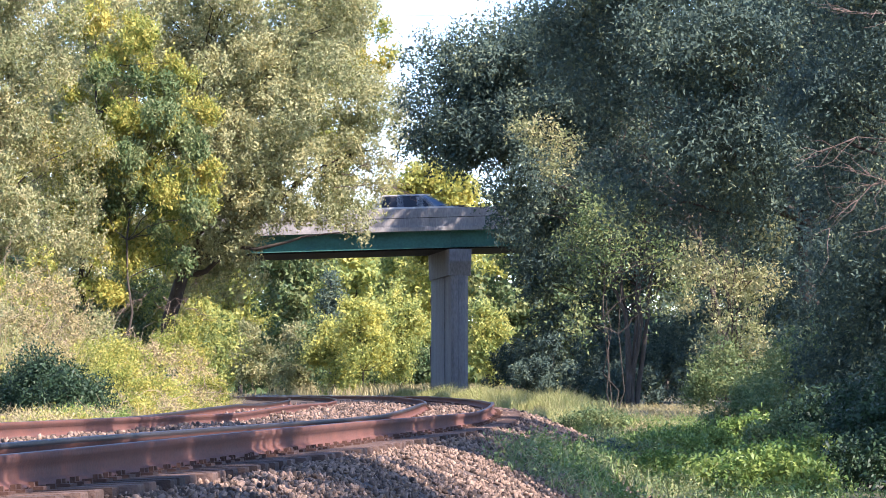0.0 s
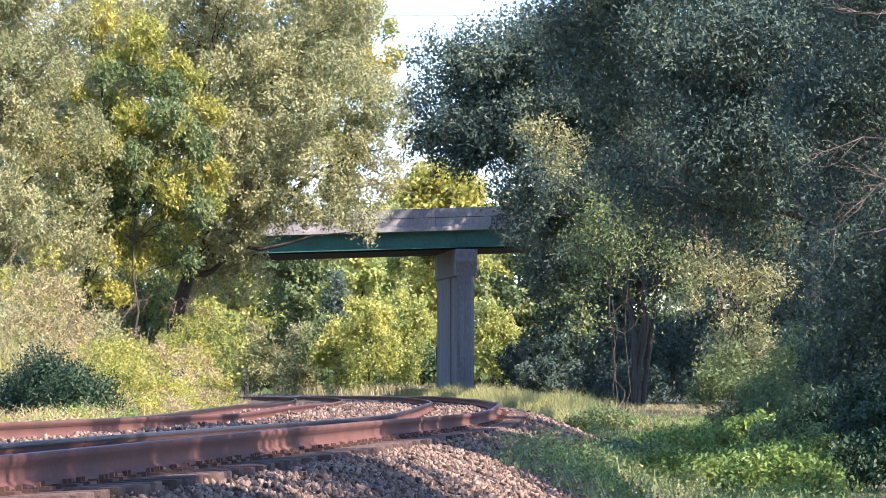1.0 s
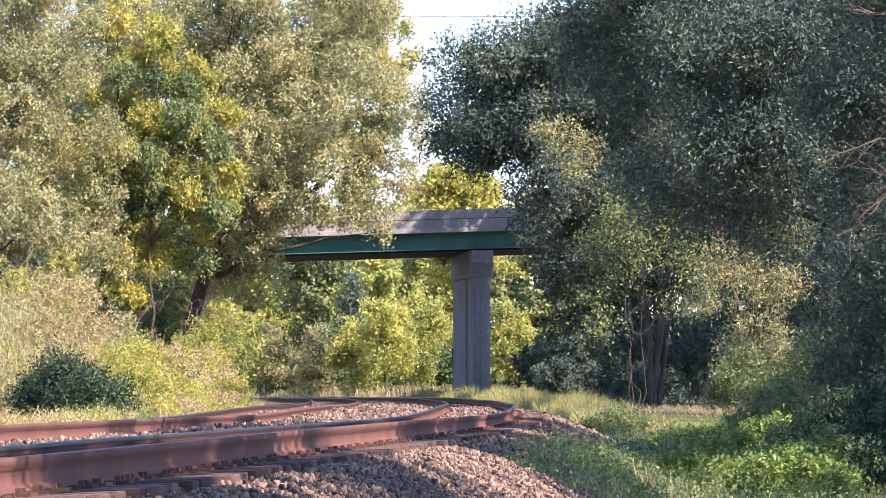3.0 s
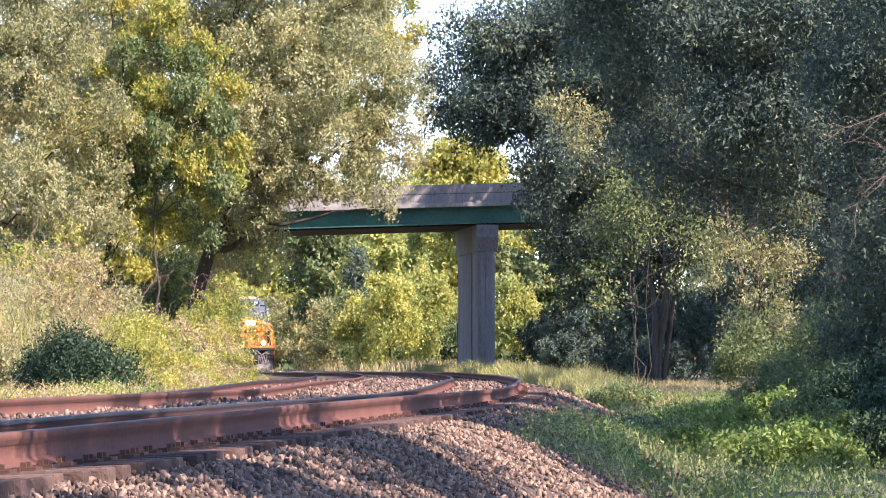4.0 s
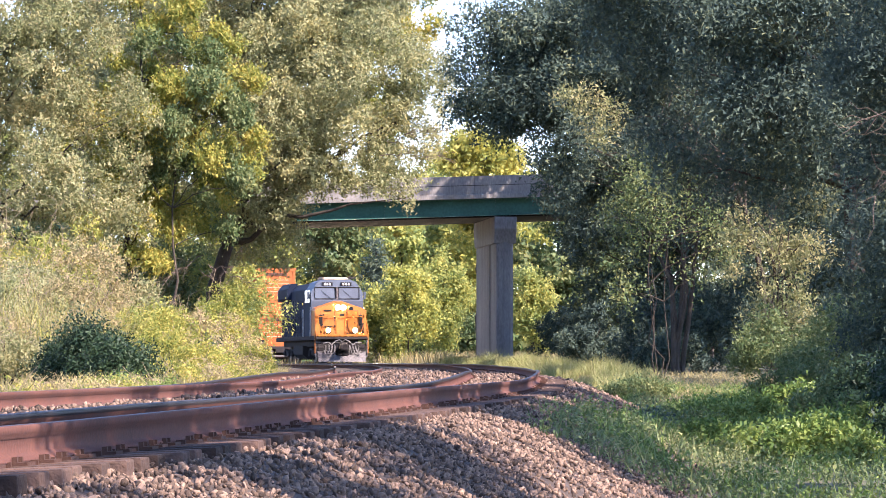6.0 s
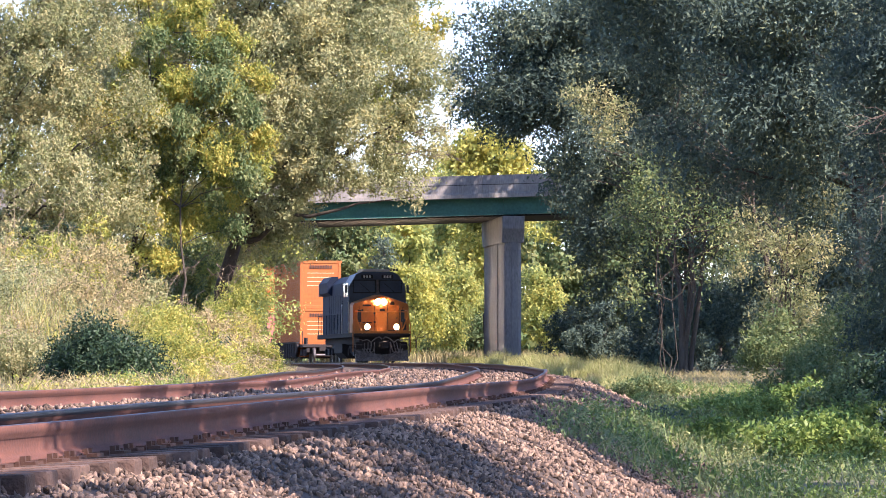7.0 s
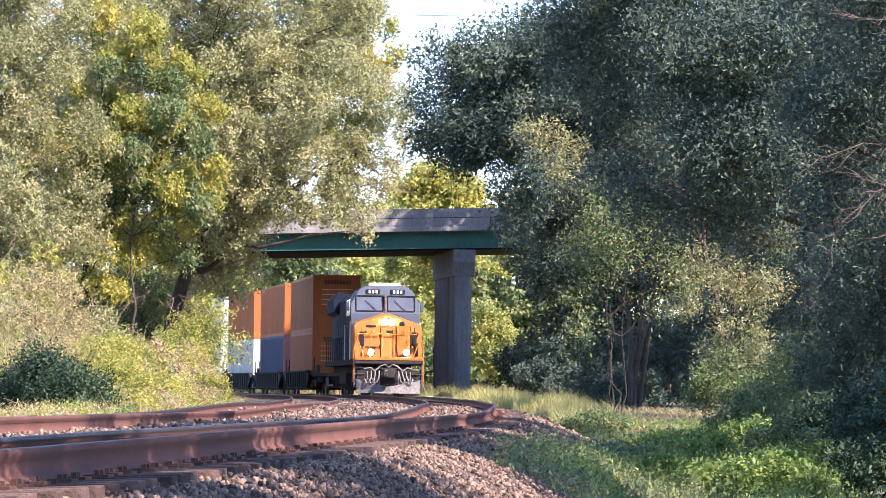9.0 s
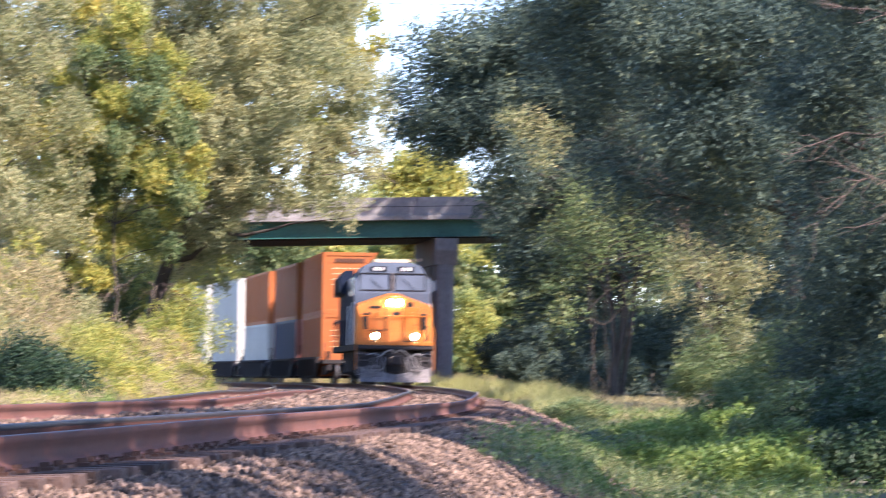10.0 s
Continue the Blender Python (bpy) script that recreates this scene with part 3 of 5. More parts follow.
M_C_WHITE = material("white container paint", (0.62, 0.60, 0.53), 0.55, scale=0.5, fine=14, bump=0.1, dark=(0.44, 0.42, 0.36), streak=0.3, spec=0.1)
M_C_BLUE = material("dark blue container paint", (0.035, 0.055, 0.11), 0.55, scale=0.5, fine=14, bump=0.1, streak=0.3, spec=0.1)
M_C_PINK = material("faded red container end", (0.55, 0.22, 0.18), 0.6, scale=0.5, fine=14, bump=0.1, streak=0.3, spec=0.1)
M_C_GREY = material("pale grey container paint", (0.42, 0.41, 0.36), 0.55, scale=0.5, fine=14, bump=0.1, streak=0.3, spec=0.1)
M_C_TRIM = material("container mark", (0.80, 0.62, 0.40), 0.6, scale=2, fine=20)
M_C_MARK = material("brown lettering bar", (0.12, 0.05, 0.03), 0.6, scale=2, fine=20)


def wheelset():
    w = bmesh.new()
    for s in (-1, 1):
        r = bmesh.ops.create_cone(w, cap_ends=True, segments=28, radius1=0.52, radius2=0.50, depth=0.13, matrix=Matrix.Translation((s * 0.755, 0, 0)) @ pose(0, 0, 0, 0, 90 * s, 0))
        bmesh.ops.create_cone(w, cap_ends=True, segments=28, radius1=0.55, radius2=0.55, depth=0.03, matrix=Matrix.Translation((s * 0.70, 0, 0)) @ pose(0, 0, 0, 0, 90 * s, 0))
        for k in range(6):
            a = k * math.pi / 3
            box(w, s * 0.825 - 0.008, s * 0.825 + 0.008, 0.3 * math.cos(a) - 0.05, 0.3 * math.cos(a) + 0.05, 0.3 * math.sin(a) - 0.05, 0.3 * math.sin(a) + 0.05)
    rod(w, (-0.8, 0, 0), (0.8, 0, 0), 0.09, sides=12)
    return w


def truck(parent, y, axles, half, name="truck_frame"):
    """A truck's side frames, springs and brake gear, centred y along the vehicle."""
    b = bmesh.new()
    for s in (-1, 1):
        side_prism(b, [(y - half, 0.62), (y - half, 0.88), (y - half * 0.55, 0.78), (y + half * 0.55, 0.78), (y + half, 0.88), (y + half, 0.62), (y + half * 0.5, 0.45), (y - half * 0.5, 0.45)], s * 0.95, s * 1.13)
        for a in axles:
            box(b, s * 1.10, s * 1.24, y + a - 0.17, y + a + 0.17, 0.40, 0.74, bevel=0.03)
        for k in (-0.45, 0.45):
            rod(b, (s * 1.17, y + k, 0.45), (s * 1.17, y + k, 0.8), 0.08, sides=10)
    box(b, -0.95, 0.95, y - 0.25, y + 0.25, 0.55, 0.85)
    return part(name, b, M_UNDER, parent)


WHEELS = []


def build_engine():
    """A wide-cab diesel locomotive; the front of its plow is at y = 0, the rail heads at z = 0."""
    e = empty("locomotive")
    tagged(e, "diesel locomotive with orange nose, grey-blue cab, dark blue hood, headlights lit", "locomotive")
    part("frame", box(box(boxed(-1.5, 1.5, -21.8, -1.0, 1.28, 1.52, bevel=0.03), -1.1, 1.1, -21.0, -2.0, 0.95, 1.28), -1.52, 1.52, -1.15, -0.74, 1.32, 1.46, bevel=0.03), M_UNDER, e, "dark grimy underframe and front sill")
    tank = bmesh.new()
    prism(tank, [(-1.35, 0.5), (-1.0, 0.22), (1.0, 0.22), (1.35, 0.5), (1.35, 0.98), (-1.35, 0.98)], 4.6, -13.2)
    part("fuel_tank", tank, M_UNDER, e, "black fuel tank")
    # plow
    p = bmesh.new()
    rows = [(-1.40, -0.62), (-0.72, -0.18), (0.0, 0.0), (0.72, -0.18), (1.40, -0.62)]
    lo = [p.verts.new((x, y, 0.10)) for x, y in rows]
    mid = [p.verts.new((x, y - 0.14, 0.28)) for x, y in rows]
    hi = [p.verts.new((x, y - 0.22, 0.38 + 0.26 * abs(x) / 1.4)) for x, y in rows]
    bk = [p.verts.new((x, y - 0.28, 0.38 + 0.26 * abs(x) / 1.4)) for x, y in rows]
    bl = [p.verts.new((x, y - 0.10, 0.10)) for x, y in rows]
    for r0, r1 in ((lo, mid), (mid, hi), (hi, bk), (bk, bl), (bl, lo)):
        for i in range(4):
            p.faces.new((r0[i], r0[i + 1], r1[i + 1], r1[i]))
    part("plow", p, M_PLOW, e, "scuffed light grey snow plow")
    pilot = box(boxed(-1.38, 1.38, -1.12, -0.98, 0.45, 1.05, bevel=0.02), -0.34, 0.34, -1.0, -0.80, 0.72, 1.16, bevel=0.03)
    for s in (-1, 1):
        rod(pilot, (s * 0.3, -0.85, 1.12), (s * 1.30, -0.85, 1.02), 0.022, sides=6)
        rod(pilot, (s * 1.30, -0.85, 1.02), (s * 1.38, -0.80, 0.72), 0.022, sides=6)
        for x in (0.55, 0.72, 0.90):
            rod(pilot, (s * x, -0.98, 0.82), (s * x, -0.86, 0.82), 0.05, sides=8)
    part("pilot_plate", pilot, M_UNDER, e, "dark pilot plate with cut lever")
    c = bmesh.new()
    box(c, -0.17, 0.17, -0.95, 0.05, 0.80, 1.02, bevel=0.03)
    box(c, -0.20, 0.12, -0.05, 0.32, 0.74, 1.08, bevel=0.05)
    box(c, 0.10, 0.24, 0.05, 0.38, 0.78, 1.04, bevel=0.04)
    part("coupler", c, M_UNDER, e, "rusty black knuckle coupler")
    for s in (-1, 1):
        h = bmesh.new()
        for k in range(3):
            x = s * (0.42 + 0.17 * k)
            pts = [(x, -0.70, 1.02), (x + s * 0.03, -0.42, 0.86 - 0.05 * k), (x + s * 0.10, -0.34, 0.58), (x + s * 0.22, -0.40, 0.50), (x + s * 0.30, -0.62, 0.70)]
            for a, b in zip(pts, pts[1:]):
                rod(h, a, b, 0.028, sides=7)
        part("hose_set", h, M_HOSE, e, "pale worn air hoses")
        st = bmesh.new()
        for k in range(4):
            box(st, s * 1.26 - 0.22, s * 1.26 + 0.22, -1.30, -0.92, 0.36 + 0.26 * k, 0.40 + 0.26 * k)
        box(st, s * 1.49 - 0.02, s * 1.49 + 0.02, -1.32, -0.90, 0.34, 1.3)
        part("step", st, M_PLOW, e, "grey corner steps")
    # nose
    n = bmesh.new()
    front = [(-1.50, 1.52), (-1.50, 2.86), (-1.42, 2.98), (-0.20, 3.36), (0.20, 3.36), (1.42, 2.98), (1.50, 2.86), (1.50, 1.52)]
    back = [(-1.52, 1.52), (-1.52, 2.92), (-1.44, 3.05), (-0.20, 3.45), (0.20, 3.45), (1.44, 3.05), (1.52, 2.92), (1.52, 1.52)]
    a = [n.verts.new((x * (0.97 if z > 3 else 1.0), -1.22 - 0.16 * (z - 1.52), z)) for x, z in front]
    b = [n.verts.new((x, -3.0, z)) for x, z in back]
    n.faces.new(a)
    n.faces.new(b[::-1])
    for i in range(8):
        n.faces.new((a[i], a[(i + 1) % 8], b[(i + 1) % 8], b[i]))
    bmesh.ops.bevel(n, geom=[x for x in n.edges if abs(x.verts[0].co.y - x.verts[1].co.y) < 0.6], offset=0.05, segments=2, affect="EDGES")
    nose = part("nose", n, M_YELLOW, e, "orange-yellow full-width nose")

    def ny(z):
        return -1.22 - 0.16 * (z - 1.52)
    d = bmesh.new()
    box(d, -0.98, -0.38, ny(2.3) + 0.02, ny(2.3) + 0.05, 1.62, 2.90, bevel=0.015)
    part("nose_door", d, M_YELLOW, nose, "orange nose door")
    d = bmesh.new()
    box(d, -0.86, -0.50, ny(2.8) + 0.07, ny(2.8) + 0.085, 2.55, 2.82)
    part("door_window", d, M_BLACK, nose)
    # thin black bars draw the nose's shadow lines and the door's outline
    sm = bmesh.new()
    for x in (-1.0, -0.36):
        rod(sm, (x, ny(1.62) + 0.015, 1.62), (x, ny(2.90) + 0.015, 2.90), 0.018, sides=5)
    for z in (1.62, 2.90):
        rod(sm, (-1.0, ny(z) + 0.015, z), (-0.36, ny(z) + 0.015, z), 0.018, sides=5)
    part("door_shadow_line", sm, M_BLACK, nose, "dark door outline")
    for x in (-1.18, 0.34, 1.16):
        part("nose_shadow_line", rod(bmesh.new(), (x, ny(1.6) + 0.006, 1.6), (x, ny(2.84) + 0.006, 2.84), 0.014, sides=5), M_BLACK, nose)
    part("step_recess", boxed(-1.34, -1.14, ny(2.3) - 0.1, ny(2.3) + 0.135, 1.66, 2.2), M_BLACK, nose, "dark step recess")
    part("sand_hatch", boxed(-0.22, 0.06, ny(2.65) - 0.02, ny(2.65) + 0.03, 2.56, 2.72), M_BLACK, nose)
    for s in (-1, 1):
        part("lamp_bracket", boxed(s * 0.78 - 0.10, s * 0.78 + 0.10, -1.2, -1.0, 1.5, 1.72), M_UNDER, e)
    part("nose_step", boxed(0.5, 1.0, ny(2.0) - 0.02, ny(2.0) + 0.05, 2.0, 2.04), M_BLACK, nose)
    part("emblem_panel", boxed(0.52, 0.98, ny(2.85) - 0.02, ny(2.85) + 0.02, 2.84, 2.93), M_BLACK, nose)
    for x, z in ((-0.90, 2.2), (0.30, 2.45), (0.30, 2.0), (0.95, 2.6), (-1.2, 2.5)):
        part("latch", boxed(x, x + 0.10, ny(z) + 0.03, ny(z) + 0.07, z, z + 0.09), M_BLACK, nose)
    g = rod(bmesh.new(), (-1.35, ny(2.56) + 0.12, 2.56), (1.35, ny(2.56) + 0.12, 2.56), 0.024, sides=6)
    for x in (-1.35, -0.3, 0.25, 1.35):
        rod(g, (x, ny(2.56) + 0.12, 2.56), (x, ny(2.56) - 0.02, 2.56), 0.02, sides=6)
    part("nose_rail", g, M_YELLOW, nose, "orange grab rail across the nose")
    for x in (-0.30, 0.25):
        part("door_rail", rod(bmesh.new(), (x, ny(1.6) + 0.10, 1.6), (x, ny(2.85) + 0.10, 2.85), 0.022, sides=6), M_YELLOW, nose)
    for s in (-1, 1):
        g = rod(bmesh.new(), (s * 1.02, -0.95, 1.44), (s * 1.42, -0.95, 2.4), 0.03, sides=6)
        rod(g, (s * 1.54, -0.95, 0.55), (s * 1.54, -0.95, 1.9), 0.03, sides=6)
        rod(g, (s * 1.54, -0.95, 1.9), (s * 1.34, -0.97, 2.6), 0.03, sides=6)
        rod(g, (s * 1.34, -0.97, 2.6), (s * 1.34, -1.4, 2.62), 0.03, sides=6)
        part("handrail", g, M_YELLOW, e, "orange front handrail")
    # sill edge, corner posts and brake pipes in front
    part("sill_edge", boxed(-1.50, 1.50, -0.93, -0.715, 1.475, 1.60, bevel=0.01), M_YELLOW, e, "orange edge of the front platform")
    for s in (-1, 1):
        pts = [(s * 0.02, -0.66, 1.18), (s * 0.16, -0.62, 1.30), (s * 0.38, -0.62, 1.22), (s * 0.62, -0.60, 1.02), (s * 0.80, -0.60, 1.16), (s * 1.10, -0.62, 1.10)]
        lv = bmesh.new()
        for a, b in zip(pts, pts[1:]):
            rod(lv, a, b, 0.030, sides=7)
        part("cut_lever", lv, M_HOSE, e, "pale bent uncoupling lever")
        pn = boxed(s * 1.16 - 0.10, s * 1.16 + 0.10, ny(2.4) - 0.1, ny(2.4) + 0.10, 2.05, 2.66, bevel=0.02)
        part("step_recess", pn, M_BLACK, nose, "dark step recess")
        dg = rod(bmesh.new(), (s * 0.98, -0.80, 1.55), (s * 0.70, -0.92, 2.68), 0.028, sides=6)
        rod(dg, (s * 0.70, -0.92, 2.68), (s * 0.70, ny(2.7), 2.70), 0.022, sides=6)
        part("handrail", dg, M_YELLOW, e, "orange sloping handrail on the front platform")
        for x in (0.42, 0.95):
            part("pipe", rod(bmesh.new(), (s * x, -0.66, 0.34), (s * x, -0.66, 1.0), 0.026, sides=6), M_HOSE, e, "pale brake pipe")
        part("mirror", boxed(s * 1.66 - 0.07, s * 1.66 + 0.07, -3.36, -3.30, 3.55, 3.95, bevel=0.015), M_CAB, e, "grey wing mirror")
    part("cab_post", boxed(-0.05, 0.05, -3.18, -2.99, 3.50, 4.22, bevel=0.02), M_PLOW, e, "pale post between the windshields")
    part("round_emblem", rod(bmesh.new(), (-0.62, ny(2.98) - 0.03, 2.98), (-0.62, ny(2.98) + 0.025, 2.98), 0.12, sides=16), M_BLACK, nose, "dark round emblem")
    # cab
    k = bmesh.new()
    half = [(1.53, 1.52), (1.53, 3.45), (1.53, 3.88), (1.14, 4.48), (0.80, 4.62)]
    ring = half + [(-x, z) for x, z in half[::-1]]
    fr = [k.verts.new((x, -3.0 - 0.2586 * max(z - 3.45, 0), z)) for x, z in ring]
    bk = [k.verts.new((x, -6.6, z)) for x, z in ring]
    k.faces.new((fr[0], fr[1], fr[8], fr[9]))
    k.faces.new(fr[1:9])
    k.faces.new(bk[::-1])
    for i in range(10):
        j = (i + 1) % 10
        k.faces.new((fr[i], bk[i], bk[j], fr[j]))
    # the flanks' dark blue paint also stands for the shade on the cab's sides
    for f in k.faces:
        f.normal_update()
        if abs(f.normal.x) > 0.9:
            f.material_index = 1
    cab = part("cab", k, [M_CAB, M_BLUE], e, "grey-blue cab front and roof, flanks in dark blue for shade")
    for s in (-1, 1):
        for x0, x1, nm in ((0.12, 1.28, "windshield"),):
            wv = bmesh.new()
            xs = sorted((s * x0, s * x1))
            q = [wv.verts.new((x, y, z)) for x, y, z in ((xs[0], -3.035, 3.58), (xs[1], -3.035, 3.58), (xs[1], -3.185, 4.16), (xs[0], -3.185, 4.16))]
            wv.faces.new(q)
            bmesh.ops.solidify(wv, geom=list(wv.faces), thickness=0.03)
            part(nm, wv, M_GLASS, cab, "sky-reflecting windshield pane")
        fr = bmesh.new()
        for (xa, ya, za), (xb, yb, zb) in (((0.1, -3.02, 3.55), (1.31, -3.02, 3.55)), ((1.31, -3.02, 3.55), (1.31, -3.17, 4.19)), ((1.31, -3.17, 4.19), (0.1, -3.17, 4.19)), ((0.1, -3.17, 4.19), (0.1, -3.02, 3.55))):
            rod(fr, (s * xa, ya, za), (s * xb, yb, zb), 0.03, sides=6)
        part("window_frame", fr, M_BLACK, cab)
        sw = bmesh.new()
        for y0 in (-4.6, -5.9):
            box(sw, s * 1.535 - 0.012, s * 1.535 + 0.012, y0, y0 + 1.0, 3.35, 4.05, bevel=0.008)
        part("side_window", sw, M_GLASS, cab)
        nb = boxed(s * 0.55 - 0.32, s * 0.55 + 0.32, -3.36, -3.18, 4.27, 4.47, bevel=0.015)
        board = part("number_board", nb, M_BLACK, cab, "black number board")
        bars = bmesh.new()
        for i in range(3):
            x = s * 0.55 - 0.20 + 0.155 * i
            box(bars, x, x + 0.09, -3.182, -3.172, 4.30, 4.43)
        part("plate_bars", bars, M_WHITE, board)
        # mirrors and cab-side grab irons
        for y, z in ((-3.1, 3.1), (-6.7, 3.0)):
            part("grab_iron", rod(bmesh.new(), (s * 1.56, y, 1.5), (s * 1.56, y, z), 0.03, sides=6), M_WHITE, e, "white grab iron")
    for x in (-0.9, 0.4):
        part("wiper", rod(bmesh.new(), (x, -3.0, 3.58), (x + 0.52, -3.1, 4.02), 0.014, sides=5), M_BLACK, cab)
    rf = bmesh.new()
    side_prism(rf, [(-3.6, 4.60), (-3.8, 4.76), (-6.2, 4.80), (-6.6, 4.60)], -0.75, 0.75)
    bmesh.ops.bevel(rf, geom=list(rf.edges), offset=0.06, segments=2, affect="EDGES")
    part("roof_unit", rf, M_ROOF, cab, "tan dusty roof air conditioner")
    hn = bmesh.new()
    for x in (-0.16, 0.0, 0.16):
        rod(hn, (x - 1.0, -4.4, 4.72), (x - 1.0, -4.0, 4.74), 0.03, 0.07, sides=8)
    part("horn", hn, M_UNDER, cab)
    part("aerial", rod(bmesh.new(), (1.0, -5.0, 4.5), (1.0, -5.0, 5.0), 0.012, sides=5), M_UNDER, cab)
    # lights
    for x, z, y, r, nm in ((-0.16, 3.06, ny(3.06), 0.115, "headlight"), (0.16, 3.06, ny(3.06), 0.115, "headlight"), (-0.78, 1.80, -0.95, 0.105, "ditch_light"), (0.78, 1.80, -0.95, 0.105, "ditch_light")):
        hb = bmesh.new()
        rod(hb, (x, y - 0.14, z), (x, y + 0.02, z), r + 0.05, sides=20)
        for k in range(20):                      # the hood's ring
            a0, a1 = 2 * math.pi * k / 20, 2 * math.pi * (k + 1) / 20
            rod(hb, (x + (r + 0.04) * math.cos(a0), y + 0.07, z + (r + 0.04) * math.sin(a0)), (x + (r + 0.04) * math.cos(a1), y + 0.07, z + (r + 0.04) * math.sin(a1)), 0.035, sides=5)
        holder = part(nm, hb, M_YELLOW if z > 3 else M_UNDER, e)
        part("lens", rod(bmesh.new(), (x, y + 0.025, z), (x, y + 0.05, z), r + 0.02, sides=20), M_LAMP, holder, "bright burning lamp")
    # hood
    hd = bmesh.new()
    prism(hd, [(-1.25, 1.52), (-1.25, 4.15), (-0.85, 4.52), (0.85, 4.52), (1.25, 4.15), (1.25, 1.52)], 14.4, -21.0)
    part("hood", hd, M_BLUE, e, "dark blue engine hood")
    for s in (-1, 1):
        for i in range(9):
            dr = boxed(s * 1.255 - 0.02, s * 1.255 + 0.02, -7.9 - i * 1.25, -6.85 - i * 1.25, 1.75, 3.6, bevel=0.015)
            part("hood_door", dr, M_BLUE, e)
        hr = bmesh.new()
        rod(hr, (s * 1.47, -6.8, 2.55), (s * 1.47, -21.3, 2.55), 0.022, sides=6)
        for i in range(10):
            rod(hr, (s * 1.47, -6.9 - i * 1.6, 1.5), (s * 1.47, -6.9 - i * 1.6, 2.55), 0.02, sides=6)
        part("side_handrail", hr, M_WHITE if s < 0 else M_BLUE, e)
        wg = bmesh.new()
        xs = [(0.9, 3.35), (1.5, 3.75), (1.52, 4.30), (1.25, 4.62), (0.9, 4.62)]
        prism(wg, [(s * x, z) for x, z in xs], 5.2, -20.6)
        part("radiator_wing", wg, M_BLUE, e, "dark blue overhanging radiator")
        cbx = boxed(s * 1.30 - 0.16, s * 1.30 + 0.16, -9.0, -7.0, 3.45, 4.10, bevel=0.03)
        part("blower_box", cbx, M_BLUE, e, "dark blue blower housing")
        lab = boxed(s * 1.30 - 0.22, s * 1.30 + 0.22, -20.8, -20.62, 3.62, 4.3, bevel=0.02)
        part("radiator_screen", lab, M_CAB, e)
    for y in (-4.4, -17.6):
        truck(e, y, (-2.0, 0.0, 2.0), 2.7)
        for a in (-2.0, 0.0, 2.0):
            w = part("wheelset", wheelset(), M_STEEL, e)
            w.location = (0, y + a, 0.52)
            WHEELS.append((w, y + a))
    e.scale = (0.98, 1.0, 1.04)
    return e


def corrugated(bm, x0, x1, y, z0, z1, depth, pitch, along="x"):
    """A ribbed sheet in the plane y (or x) with square ribs."""
    n = max(2, int(abs(x1 - x0) / pitch))
    prof = []
    for i in range(n):
        t0 = x0 + (x1 - x0) * i / n
        w = (x1 - x0) / n
        prof += [(t0, 0), (t0 + w * 0.42, 0), (t0 + w * 0.5, depth), (t0 + w * 0.92, depth)]
    prof.append((x1, 0))
    lo, hi = [], []
    for t, o in prof:
        p = (t, y + o) if along == "x" else (y + o, t)
        lo.append(bm.verts.new((p[0], p[1], z0)))
        hi.append(bm.verts.new((p[0], p[1], z1)))
    for i in range(len(prof) - 1):
        bm.faces.new((lo[i], lo[i + 1], hi[i + 1], hi[i]))


def build_container(label, side_mat, end_mat, mark=False):
    """A shipping container; its front is at y = 0 and its base at z = 0."""
    c = empty("shipping_container")
    tagged(c, label, "container", "containers on the train")
    L, W, H = 12.9, 1.24, 2.90
    b = boxed(-W + 0.04, W - 0.04, -L + 0.03, -0.06, 0.06, H - 0.02)
    part("body", b, side_mat, c)
    for s in (-1, 1):
        sh = bmesh.new()
        corrugated(sh, -0.25, -L + 0.25, s * (W - 0.036), 0.18, H - 0.14, s * 0.026, 0.40, "y")
        part("side_wall", sh, side_mat, c)
        rl = box(boxed(s * W - 0.05, s * W + 0.0, -L, 0, H - 0.14, H, bevel=0.012), s * W - 0.05, s * W, -L, 0, 0.0, 0.18, bevel=0.012)
        part("side_rail", rl, side_mat, c)
        for y in (-0.20, -L):
            part("corner_post", boxed(s * W - 0.16 * (s > 0), s * W + 0.16 * (s < 0), y, y + 0.20, 0, H, bevel=0.012), end_mat, c)
    en = bmesh.new()
    box(en, -W + 0.16, W - 0.16, -0.10, -0.035, 0.1, H - 0.1)
    box(en, -W + 0.16, W - 0.16, -0.10, 0.0, H - 0.16, H, bevel=0.012)
    box(en, -W + 0.16, W - 0.16, -0.10, 0.0, 0.0, 0.20, bevel=0.012)
    end = part("end_wall", en, end_mat, c)
    for i in range(9):
        part("end_rib", boxed(-W + 0.2, W - 0.2, -0.045, -0.027, 0.36 + i * 0.255, 0.44 + i * 0.255), end_mat, end)
    if mark:
        for i in range(9):
            x = -0.70 + i * 0.155
            part("mark_bar", boxed(x, x + 0.12, -0.012, 0.004, 2.42, 2.62), M_C_MARK, end, "plain dark lettering bar")
        for i in range(4):
            part("stripe", boxed(-0.8, 0.8, -0.030, -0.022, 1.37 + i * 0.255, 1.40 + i * 0.255), M_C_TRIM, end, "pale stripe")
        dm = bmesh.new()
        q = [dm.verts.new((x, y, z)) for y in (-0.012, 0.004) for x, z in ((-0.86, 1.9), (-0.70, 1.72), (-0.86, 1.54), (-1.02, 1.72))]
        for f in ((0, 1, 2, 3), (7, 6, 5, 4), (0, 4, 5, 1), (1, 5, 6, 2), (2, 6, 7, 3), (3, 7, 4, 0)):
            dm.faces.new([q[i] for i in f])
        part("placard", dm, M_WHITE, end, "white diamond placard")
    return c


